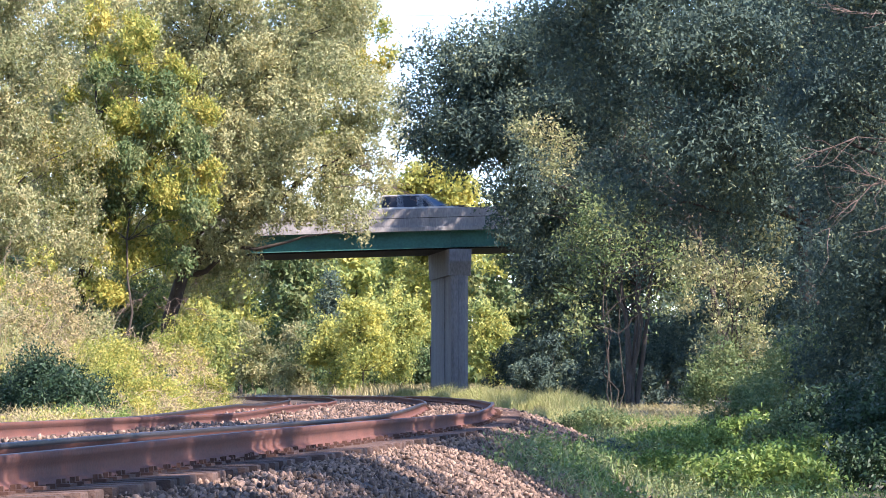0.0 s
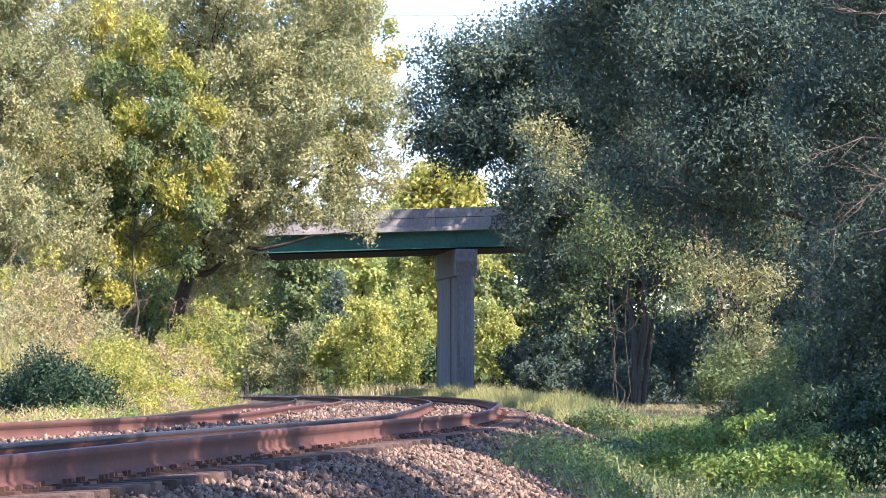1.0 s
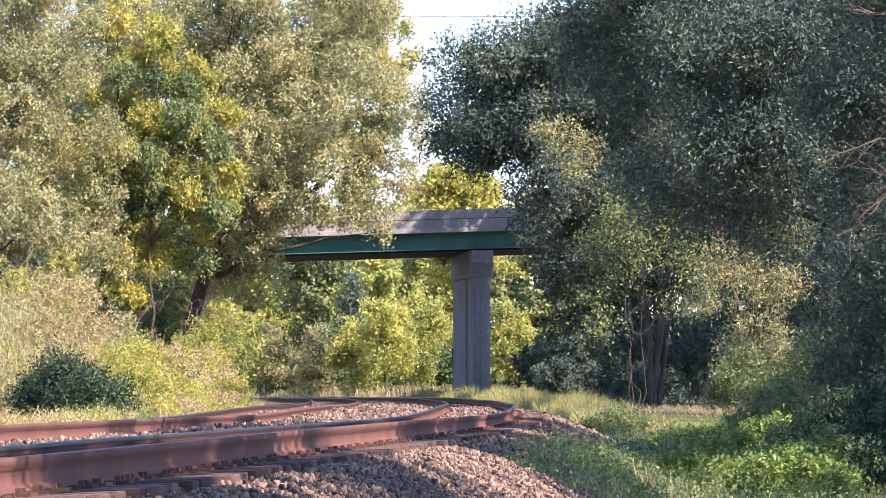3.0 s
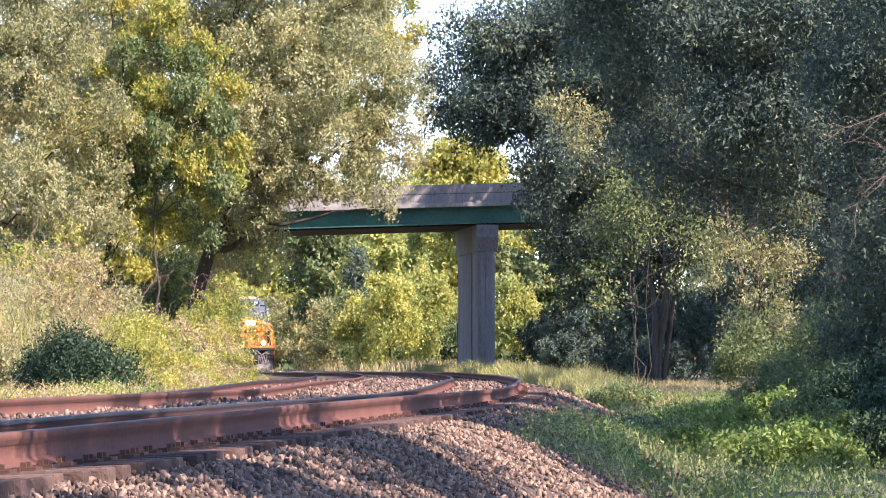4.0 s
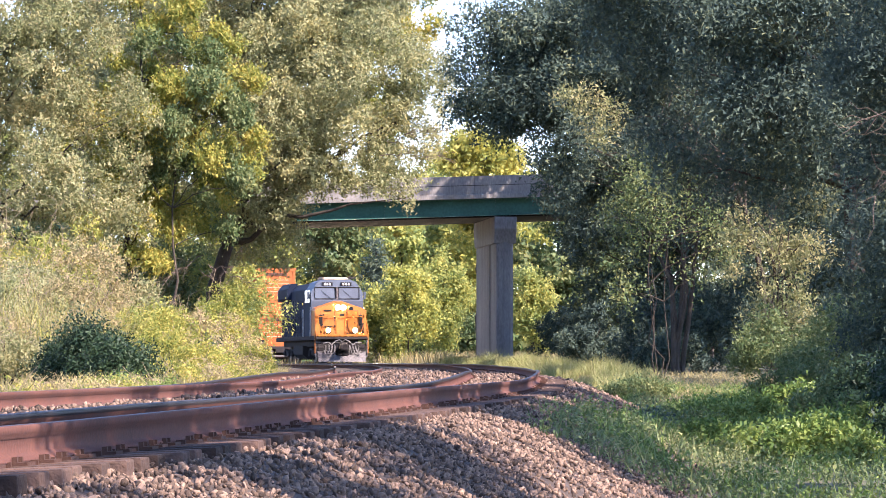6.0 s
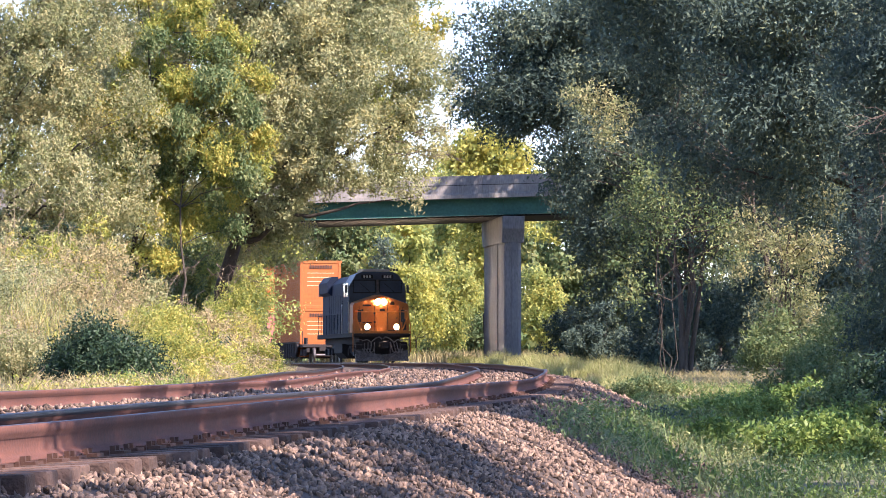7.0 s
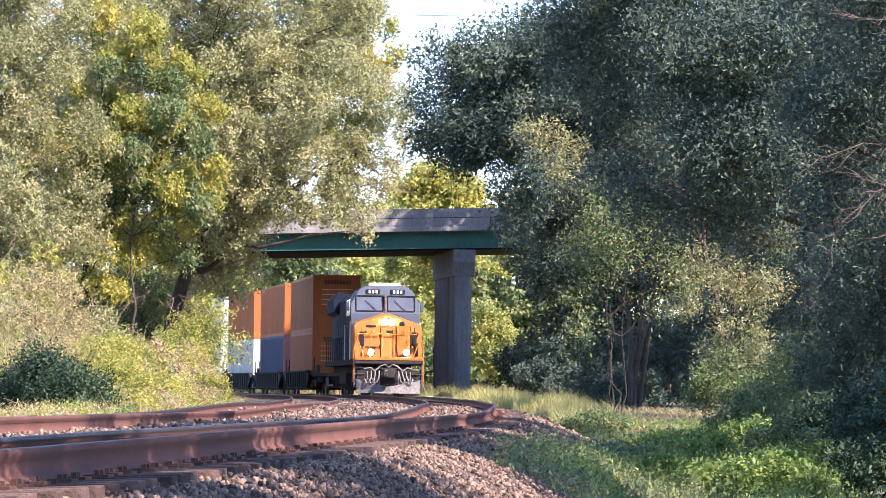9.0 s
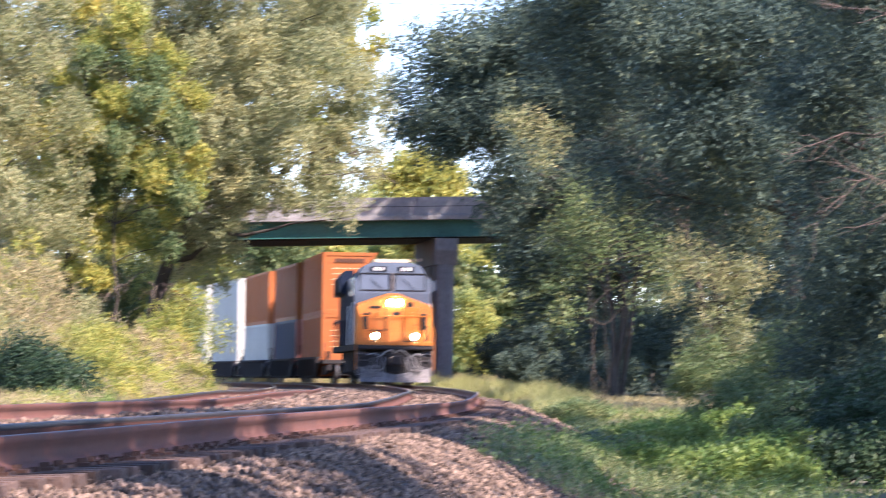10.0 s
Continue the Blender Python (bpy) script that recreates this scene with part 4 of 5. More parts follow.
def build_well_car():
    """One unit of a container well car; the front of its container well is at y = -1.75."""
    c = empty("well_car")
    tagged(c, "dark grimy steel container well car", "railway wagon", "well cars of the train")
    for s in (-1, 1):
        sd = bmesh.new()
        side_prism(sd, [(-1.4, 0.95), (-1.9, 1.18), (-14.9, 1.18), (-15.4, 0.95), (-14.2, 0.32), (-2.6, 0.32)], s * 1.36, s * 1.47)
        for i in range(11):
            y = -2.8 - i * 1.1
            box(sd, s * 1.46 if s > 0 else -1.53, 1.53 if s > 0 else s * 1.46, y - 0.05, y + 0.05, 0.36, 1.14)
        box(sd, s * 1.42 - 0.13, s * 1.42 + 0.13, -15.0, -1.8, 1.16, 1.24)
        part("well_side", sd, M_UNDER, c)
    fl = boxed(-1.36, 1.36, -14.7, -2.0, 0.26, 0.34)
    part("well_floor", fl, M_UNDER, c)
    for y0, y1 in ((-2.0, -0.1), (-16.3, -14.8)):
        pf = box(boxed(-1.3, 1.3, y0, y1, 0.92, 1.10, bevel=0.02), -0.3, 0.3, y0, y1, 0.70, 0.92)
        for s in (-1, 1):
            rod(pf, (s * 1.2, (y0 + y1) / 2, 1.1), (s * 1.2, (y0 + y1) / 2, 1.9), 0.03, sides=6)
            box(pf, s * 1.0 - 0.05, s * 1.0 + 0.05, y0 + 0.4, y1 - 0.4, 1.1, 1.5)
        part("end_platform", pf, M_UNDER, c)
    truck(c, -0.9, (-0.85, 0.85), 1.25)
    for a in (-0.85, 0.85):
        w = part("wheelset", wheelset(), M_STEEL, c)
        w.matrix_basis = Matrix.Translation((0, -0.9 + a, 0.45)) @ Matrix.Scale(0.86, 4)
    return c


# ---- planting ----


def plant_left():
    # the great willow that leans over the line
    willow = tree("willow_tree", "tall silvery-green willow leaning over the railway track", (-12.1, 165, -0.4), 19, (2.3, 0, 13.6), (8.6, 5.5, 8.8), L_WILLOW, 11,
         sprigs=9200, per=37, size=0.142, trunk_r=0.42, clumps=180, clump_r=(0.12, 0.24), droop=0.5, slim=0.58, fork=0.25, clear=(3.4, 8.5),
         extra=((8.2, -2, 7.9, 0.8), (7.2, -2, 8.0, 0.8), (9.0, -1, 8.8, 1.1), (6.0, -1, 8.2, 0.9), (9.3, 0, 11, 1.4), (9.4, 0, 13, 1.4), (2.6, -2, 7.4, 1.4), (0.5, -2, 7.6, 1.4), (-1.5, -3, 7.4, 1.5), (4.4, -2, 8.2, 1.0), (3.4, -2, 7.6, 1.0), (2.8, -2, 6.9, 0.9), (8.5, -2, 7.4, 0.6), (-4, -3, 6.0, 1.8), (-3, -3, 8, 2.0),
                (4.8, -1, 8.35, 1.1), (5.4, -1, 8.45, 1.1), (6.6, -1, 8.5, 1.1), (7.8, -1, 8.8, 1.2), (9.2, 0, 10, 1.1), (3.6, 0, 8.6, 1.2)), limbs=50)
    for i, (r, t) in enumerate((((7.5, -2, 9.2), (10.4, -3, 9.0)), ((7.8, -2, 9.8), (10.2, -3, 10.2)), ((0.2, -1.5, 4.6), (2.0, -3, 3.6)), ((-0.2, -1.5, 4.4), (1.6, -3, 2.6)), ((0.0, -1.5, 5.0), (-1.8, -3, 3.6)), ((-3.0, -4, 8.2), (-6.2, -5, 6.2)), ((-3.5, -4, 9.6), (-6.5, -5, 8.6)))):
        dead_branch(willow, r, t, 520 + i, twigs=22)
    tree("vine_clad_tree", "yellow-green tree tangled into the willow", (-14.6, 156, -0.5), 17, (1.0, 0, 10.4), (4.4, 2.6, 6.3), L_LIME, 12,
         sprigs=2100, per=34, size=0.165, trunk_r=0.2, clumps=80, clump_r=(0.07, 0.17), droop=0.7, slim=0.5)
    tree("climbing_vine", "dark green vine climbing through the willow", (-13.2, 155, -0.5), 14, (0.6, 0, 9.4), (3.5, 2.0, 4.8), L_MID, 15,
         sprigs=800, per=32, size=0.17, trunk_r=0.08, clumps=26, clump_r=(0.10, 0.24), droop=0.8, slim=0.5, category="vine")
    tree("dusty_tree", "dusty olive-green tree hung with dry vines", (-20.0, 150, -0.5), 20, (1.0, 0, 10.5), (5.6, 4.0, 10.5), L_GREY, 13,
         sprigs=4400, per=36, size=0.14, trunk_r=0.3, clumps=120, clump_r=(0.12, 0.24), droop=0.5, slim=0.56)
    tree("cottonwood_tree", "tall autumn-tinted tree rising behind the willow", (-13.4, 178, -0.3), 21, (7.3, 0, 15.6), (2.7, 2.6, 5.8), L_LIME, 14,
         sprigs=1800, per=26, size=0.18, trunk_r=0.25, clumps=60, clump_r=(0.12, 0.26), slim=0.6,
         extra=((9.6, 0, 15.4, 0.8), (10.5, 0, 15.6, 0.6), (10.9, 0, 16.3, 0.5), (10.1, 0, 14.4, 0.6), (10.3, 0, 17.4, 0.7), (9.7, 0, 18.6, 0.8), (9.6, 0, 13.2, 0.5), (9.5, 0, 12.2, 0.5)), limbs=40)
    # undergrowth along the line
    k = 0
    for x, d, w, h, leaf, lab, sz in (
            (-12.8, 122, 1.9, 4.6, L_TAN, "tall dry tan weeds and vines", 0.13), (-10.9, 122, 1.5, 2.7, L_WILLOW, "grey-green bush beside the track", 0.12),
            (-9.6, 124, 1.4, 2.3, L_TAN, "straw-coloured weeds beside the track", 0.12), (-9.3, 118, 1.4, 2.5, L_LIME, "yellow-green bush beside the track", 0.12),
            (-9.4, 128, 1.3, 2.4, L_LIME, "low yellow-green bush beside the track", 0.12), (-14.6, 118, 2.0, 4.2, L_GREY, "dusty olive bush beside the track", 0.13),
            (-12.9, 135, 2.2, 3.7, L_GREY, "dusty olive bush under the willow", 0.15), (-14.0, 142, 2.0, 3.6, L_WILLOW, "dusty olive bush under the willow", 0.15),
            (-15.5, 137, 3.0, 6.2, L_LIME, "rank yellow-green bush under the trees", 0.16), (-11.4, 98, 1.6, 1.9, L_TAN, "straw-coloured weeds beside the track", 0.11),
            (-12.6, 152, 2.2, 2.9, L_LIME, "yellow-green bush at the willow's foot", 0.16), (-8.4, 108, 1.1, 1.5, L_TAN, "low straw-coloured weeds beside the track", 0.10),
            (-18.5, 140, 3.0, 6.4, L_GREY, "tall dusty olive bush", 0.16), (-14.2, 158, 1.6, 3.6, L_GREY, "low dusty bush beside the track", 0.14),
            (-7.7, 112, 0.9, 0.75, L_LIME, "low yellow-green bush beside the track", 0.10), (-7.7, 99, 1.0, 1.3, L_LIME, "low yellow-green weeds beside the track", 0.10), (-7.6, 105, 0.8, 1.0, L_LIME, "low yellow-green bush beside the track", 0.10),
            (-8.9, 103, 1.0, 1.7, L_LIME, "yellow-green bush beside the track", 0.10), (-16.5, 128, 2.4, 5.6, L_TAN, "tall dry tan weeds and vines", 0.14),
            (-9.75, 141, 0.6, 4.2, L_LIME, "yellow-green bush beside the track", 0.13), (-9.2, 136, 0.8, 2.2, L_TAN, "straw-coloured weeds beside the track", 0.12),
            (-8.2, 127, 0.8, 1.3, L_LIME, "yellow-green bush beside the track", 0.11), (-7.6, 122, 0.7, 1.1, L_LIME, "low yellow-green bush beside the track", 0.10),
            (-10.3, 113, 1.3, 2.9, L_LIME, "yellow-green bush beside the track", 0.12), (-11.9, 108, 1.4, 3.1, L_TAN, "tall dry tan weeds and vines", 0.12),
            (-13.2, 104, 1.6, 3.4, L_WILLOW, "grey-green bush beside the track", 0.12), (-11.6, 92, 1.0, 1.5, L_GREY, "dusty olive bush beside the track", 0.09),
            (-15.4, 170, 2.4, 6.6, L_MID, "mid-green thicket behind the willow", 0.18), (-12.4, 174, 1.6, 5.6, L_WOOD, "yellow-green thicket behind the willow", 0.17), (-18.6, 168, 2.6, 6.8, L_MID, "mid-green thicket behind the willow", 0.18),
            (-16.6, 146, 2.2, 5.0, L_GREY, "dusty olive bush under the willow", 0.15)):
        k += 1
        shrub("bush", lab, (x, d, land_z(x, d)), w, w, h, leaf, 100 + k, sprigs=500, per=27, size=sz * 0.82, slim=0.5, clumps=30, group="bushes along the track", droop=0.2, shell=0.2, dry=14 if leaf in (L_TAN, L_GREY, L_WILLOW) else 4)
    for i, (x, d, w, h, leaf) in enumerate(((-13.0, 180, 2.0, 10.0, L_WOOD), (-14.2, 176, 2.4, 7.4, L_MID), (-17.6, 177, 2.8, 8.0, L_GREY), (-21.0, 180, 3.0, 8.4, L_MID))):
        shrub("thicket", "dense dusty green thicket behind the willow", (x, d, land_z(x, d)), w, w, h, leaf, 135 + i, sprigs=900, per=22, size=0.20, clumps=44, shell=0.1, spread=0.35, group="thickets behind the willow")
    tree("dusty_tree", "tall dusty olive tree behind the willow", (-18.0, 178, -0.4), 25, (0.5, 0, 16.5), (5.5, 3.0, 9.0), L_GREY, 16, sprigs=1700, per=22, size=0.24, trunk_r=0.3, clumps=80, clump_r=(0.13, 0.26), droop=0.5, slim=0.56)
    # shade on these bushes comes from their leaf colour
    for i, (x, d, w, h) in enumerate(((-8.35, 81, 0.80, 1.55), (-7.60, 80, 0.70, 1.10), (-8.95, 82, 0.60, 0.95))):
        shrub("dark_bush", "rank green bush beside the track, leaves toned for shade", (x, d, land_z(x, d)), w, w, h, L_BUSH, 130 + 7 * i, sprigs=420, per=26, size=0.085, clumps=22, shell=0.1, spread=0.26, group="dark bushes by the track")
    for i, (d, h, leaf) in enumerate(((62, 0.24, L_LIME), (66, 0.28, L_TAN), (70, 0.28, L_LIME), (75, 0.30, L_HERB), (84, 0.50, L_LIME), (88, 0.55, L_TAN), (93, 0.62, L_LIME), (98, 0.66, L_LIME), (104, 0.75, L_TAN), (110, 0.75, L_LIME))):
        x = track_x(d) - 7.0
        shrub("low_weeds", "low yellow-green weeds against the rail" if leaf is not L_TAN else "low straw-coloured weeds against the rail", (x, d, land_z(x, d)), 0.8, 1.6, h, leaf, 140 + i, sprigs=220, per=20, size=0.07, clumps=24, stalks=4, category="weeds", group="weeds against the rail", dry=3)
    shrub("dark_bush", "low green bush among yellow weeds, leaves toned for shade", (-8.3, 114, land_z(-8.3, 114)), 0.8, 0.8, 1.4, L_BUSH, 131, sprigs=300, per=24, size=0.10, clumps=18)


def plant_right():
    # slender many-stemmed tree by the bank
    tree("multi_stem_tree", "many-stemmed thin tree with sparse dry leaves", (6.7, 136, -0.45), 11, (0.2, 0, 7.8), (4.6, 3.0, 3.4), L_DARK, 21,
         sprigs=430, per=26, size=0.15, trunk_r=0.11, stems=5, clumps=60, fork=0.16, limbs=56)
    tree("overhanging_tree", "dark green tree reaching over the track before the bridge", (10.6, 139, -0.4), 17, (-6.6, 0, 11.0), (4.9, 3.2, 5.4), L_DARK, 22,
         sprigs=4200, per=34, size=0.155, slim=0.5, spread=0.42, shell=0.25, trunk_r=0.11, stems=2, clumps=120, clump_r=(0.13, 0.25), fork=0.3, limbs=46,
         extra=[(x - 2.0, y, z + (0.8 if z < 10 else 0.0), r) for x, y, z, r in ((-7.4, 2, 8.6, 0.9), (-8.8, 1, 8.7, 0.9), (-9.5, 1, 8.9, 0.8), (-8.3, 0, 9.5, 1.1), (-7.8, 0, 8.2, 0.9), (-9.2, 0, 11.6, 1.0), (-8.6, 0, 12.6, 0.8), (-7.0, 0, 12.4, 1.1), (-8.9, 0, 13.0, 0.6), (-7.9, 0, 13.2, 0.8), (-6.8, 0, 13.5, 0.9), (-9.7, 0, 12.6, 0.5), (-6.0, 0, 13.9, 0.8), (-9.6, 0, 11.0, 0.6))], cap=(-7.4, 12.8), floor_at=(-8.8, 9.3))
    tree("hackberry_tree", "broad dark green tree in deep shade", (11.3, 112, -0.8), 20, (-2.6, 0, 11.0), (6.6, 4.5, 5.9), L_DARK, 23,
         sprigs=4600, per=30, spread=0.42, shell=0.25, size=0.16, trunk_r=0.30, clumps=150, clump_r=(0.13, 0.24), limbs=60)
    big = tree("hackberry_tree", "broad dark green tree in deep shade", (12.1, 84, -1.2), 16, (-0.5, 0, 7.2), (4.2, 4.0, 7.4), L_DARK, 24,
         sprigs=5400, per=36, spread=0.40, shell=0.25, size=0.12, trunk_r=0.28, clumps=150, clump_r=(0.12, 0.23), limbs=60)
    for i, (r, t) in enumerate((((-1.6, -3.0, 6.4), (-4.0, -3.6, 4.7)), ((-1.0, -3.4, 7.0), (-4.3, -3.8, 6.2)), ((-1.2, -3.6, 8.6), (-3.6, -4.1, 9.2)), ((-2.0, -3.8, 5.0), (-3.6, -4.3, 5.9)), ((-0.6, -4.0, 5.6), (-3.2, -4.4, 4.6)), ((-0.4, -3.8, 9.4), (-2.2, -4.3, 7.6)))):
        dead_branch(big, r, t, 500 + i)
    tree("dry_leaved_tree", "small tree with dusty half-dry leaves", (9.3, 122, -0.6), 8, (0.0, 0, 4.8), (2.0, 1.4, 3.2), L_GREY, 25, extra=((-5.4, 0, 8.4, 0.6), (-6.1, 0, 8.8, 0.6), (-6.7, 0, 9.0, 0.5), (-5.8, 0, 7.9, 0.5)),
         sprigs=520, per=26, size=0.11, slim=0.55, trunk_r=0.05, stems=5, clumps=40, clump_r=(0.12, 0.24), fork=0.2)
    tree("dry_leaved_tree", "small tree with dusty yellowing leaves", (5.7, 128, -0.5), 9, (0.0, 0, 5.8), (2.7, 1.4, 3.4), L_MID, 37, sprigs=300, per=22, size=0.12, slim=0.55, spread=0.5, trunk_r=0.022, stems=4, clumps=30, clump_r=(0.12, 0.26), fork=0.2)
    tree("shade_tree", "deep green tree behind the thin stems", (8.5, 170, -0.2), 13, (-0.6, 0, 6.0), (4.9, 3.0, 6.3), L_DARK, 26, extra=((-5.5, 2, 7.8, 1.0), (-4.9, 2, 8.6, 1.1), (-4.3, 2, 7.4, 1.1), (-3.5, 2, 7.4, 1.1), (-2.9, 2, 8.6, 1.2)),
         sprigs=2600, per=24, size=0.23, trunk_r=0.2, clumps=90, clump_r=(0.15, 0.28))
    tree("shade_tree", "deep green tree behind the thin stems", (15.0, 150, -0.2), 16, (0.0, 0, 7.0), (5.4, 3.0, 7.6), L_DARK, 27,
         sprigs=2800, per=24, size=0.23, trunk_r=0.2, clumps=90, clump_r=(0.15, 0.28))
    # two tall trees added out of sight to keep sun off the bushes
    tree("shade_tree", "tall deep green tree added to shade the undergrowth", (17.0, 162, -0.2), 20, (0.0, 0, 12.5), (5.0, 4.0, 7.0), L_DARK, 29,
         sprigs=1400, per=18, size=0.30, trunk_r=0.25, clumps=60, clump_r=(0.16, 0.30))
    tree("shade_tree", "tall deep green tree added to shade the undergrowth", (16.0, 143, -0.2), 19, (0.0, 0, 12.0), (4.6, 4.0, 6.6), L_DARK, 30,
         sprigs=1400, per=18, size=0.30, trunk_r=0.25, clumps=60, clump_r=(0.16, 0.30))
    # a hidden tree added to keep sun off the many-stemmed tree
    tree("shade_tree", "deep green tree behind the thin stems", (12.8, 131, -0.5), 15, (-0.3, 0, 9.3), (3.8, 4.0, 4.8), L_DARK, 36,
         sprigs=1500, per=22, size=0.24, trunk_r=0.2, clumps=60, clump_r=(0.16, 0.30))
    # added behind the other trees to shade the bridge's face and pier
    tree("tall_shade_tree", "tall dark tree added to shade the bridge", (9.0, 184.5, 0.0), 23, (0.0, 0, 14.5), (5.2, 4.2, 8.2), L_DARK, 28,
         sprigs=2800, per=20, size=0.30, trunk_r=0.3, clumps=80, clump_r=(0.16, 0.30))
    k = 0
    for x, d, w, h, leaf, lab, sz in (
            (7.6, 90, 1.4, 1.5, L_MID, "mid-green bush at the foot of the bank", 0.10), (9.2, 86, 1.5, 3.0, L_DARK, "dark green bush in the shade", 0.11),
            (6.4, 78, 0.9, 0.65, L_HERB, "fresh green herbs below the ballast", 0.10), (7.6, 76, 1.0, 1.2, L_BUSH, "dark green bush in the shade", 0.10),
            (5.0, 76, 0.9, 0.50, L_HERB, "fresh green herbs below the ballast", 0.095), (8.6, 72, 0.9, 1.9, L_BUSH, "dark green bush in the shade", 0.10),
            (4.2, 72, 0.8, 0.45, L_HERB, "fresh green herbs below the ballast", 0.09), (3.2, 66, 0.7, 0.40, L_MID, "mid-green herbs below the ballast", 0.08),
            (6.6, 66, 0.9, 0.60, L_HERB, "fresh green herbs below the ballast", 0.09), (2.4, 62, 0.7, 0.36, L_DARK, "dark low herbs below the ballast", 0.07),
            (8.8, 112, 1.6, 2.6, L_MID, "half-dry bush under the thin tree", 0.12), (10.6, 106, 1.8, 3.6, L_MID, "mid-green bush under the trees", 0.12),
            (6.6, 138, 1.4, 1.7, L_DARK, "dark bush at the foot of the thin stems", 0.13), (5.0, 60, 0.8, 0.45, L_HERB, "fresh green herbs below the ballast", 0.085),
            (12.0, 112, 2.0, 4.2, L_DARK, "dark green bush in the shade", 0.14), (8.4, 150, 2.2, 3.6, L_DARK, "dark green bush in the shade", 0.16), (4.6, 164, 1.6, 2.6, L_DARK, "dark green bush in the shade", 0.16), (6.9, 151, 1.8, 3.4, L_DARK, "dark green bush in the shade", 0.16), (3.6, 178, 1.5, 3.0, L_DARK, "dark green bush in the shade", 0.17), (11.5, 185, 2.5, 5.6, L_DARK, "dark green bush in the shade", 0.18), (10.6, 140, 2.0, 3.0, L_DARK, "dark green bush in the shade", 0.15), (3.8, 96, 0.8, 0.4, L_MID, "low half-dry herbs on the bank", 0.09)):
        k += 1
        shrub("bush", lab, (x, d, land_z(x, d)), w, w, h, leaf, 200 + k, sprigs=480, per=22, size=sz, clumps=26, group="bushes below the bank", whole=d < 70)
    # unseen trees added beyond the picture's edge to shade the line and the slope
    for i, (x, d, h, cx) in enumerate(((7.6, 7, 17, -2.2), (7.8, 17.5, 16, -2.6), (8.0, 23, 17, -2.8), (9.4, 44, 18, -2.6), (10.4, 52, 18, -2.0), (13.4, 55.5, 17, -1.0), (13.6, 62, 17, -1.0), (15.5, 56, 16, -1), (10.2, 38.5, 17, -1.7), (11.2, 34, 15, -1.6), (15.5, 66, 16, -1),   (17, 100, 16, 0), (17, 43, 16, -1), (6.5, -5, 14, 0))):
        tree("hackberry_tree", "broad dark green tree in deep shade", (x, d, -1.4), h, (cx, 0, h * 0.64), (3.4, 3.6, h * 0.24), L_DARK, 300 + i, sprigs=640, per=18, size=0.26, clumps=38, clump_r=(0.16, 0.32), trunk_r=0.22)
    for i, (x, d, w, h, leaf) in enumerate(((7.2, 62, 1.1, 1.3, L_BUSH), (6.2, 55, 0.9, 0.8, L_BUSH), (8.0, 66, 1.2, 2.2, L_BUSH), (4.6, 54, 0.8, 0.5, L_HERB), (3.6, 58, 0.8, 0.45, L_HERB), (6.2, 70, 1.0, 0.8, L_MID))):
        shrub("bush", "green bush at the foot of the slope, leaves toned for shade" if leaf is L_BUSH else "fresh green herbs below the ballast", (x, d, land_z(x, d)), w, w, h, leaf, 330 + i, sprigs=420, per=22, size=0.09, clumps=24, group="bushes below the bank", whole=True)


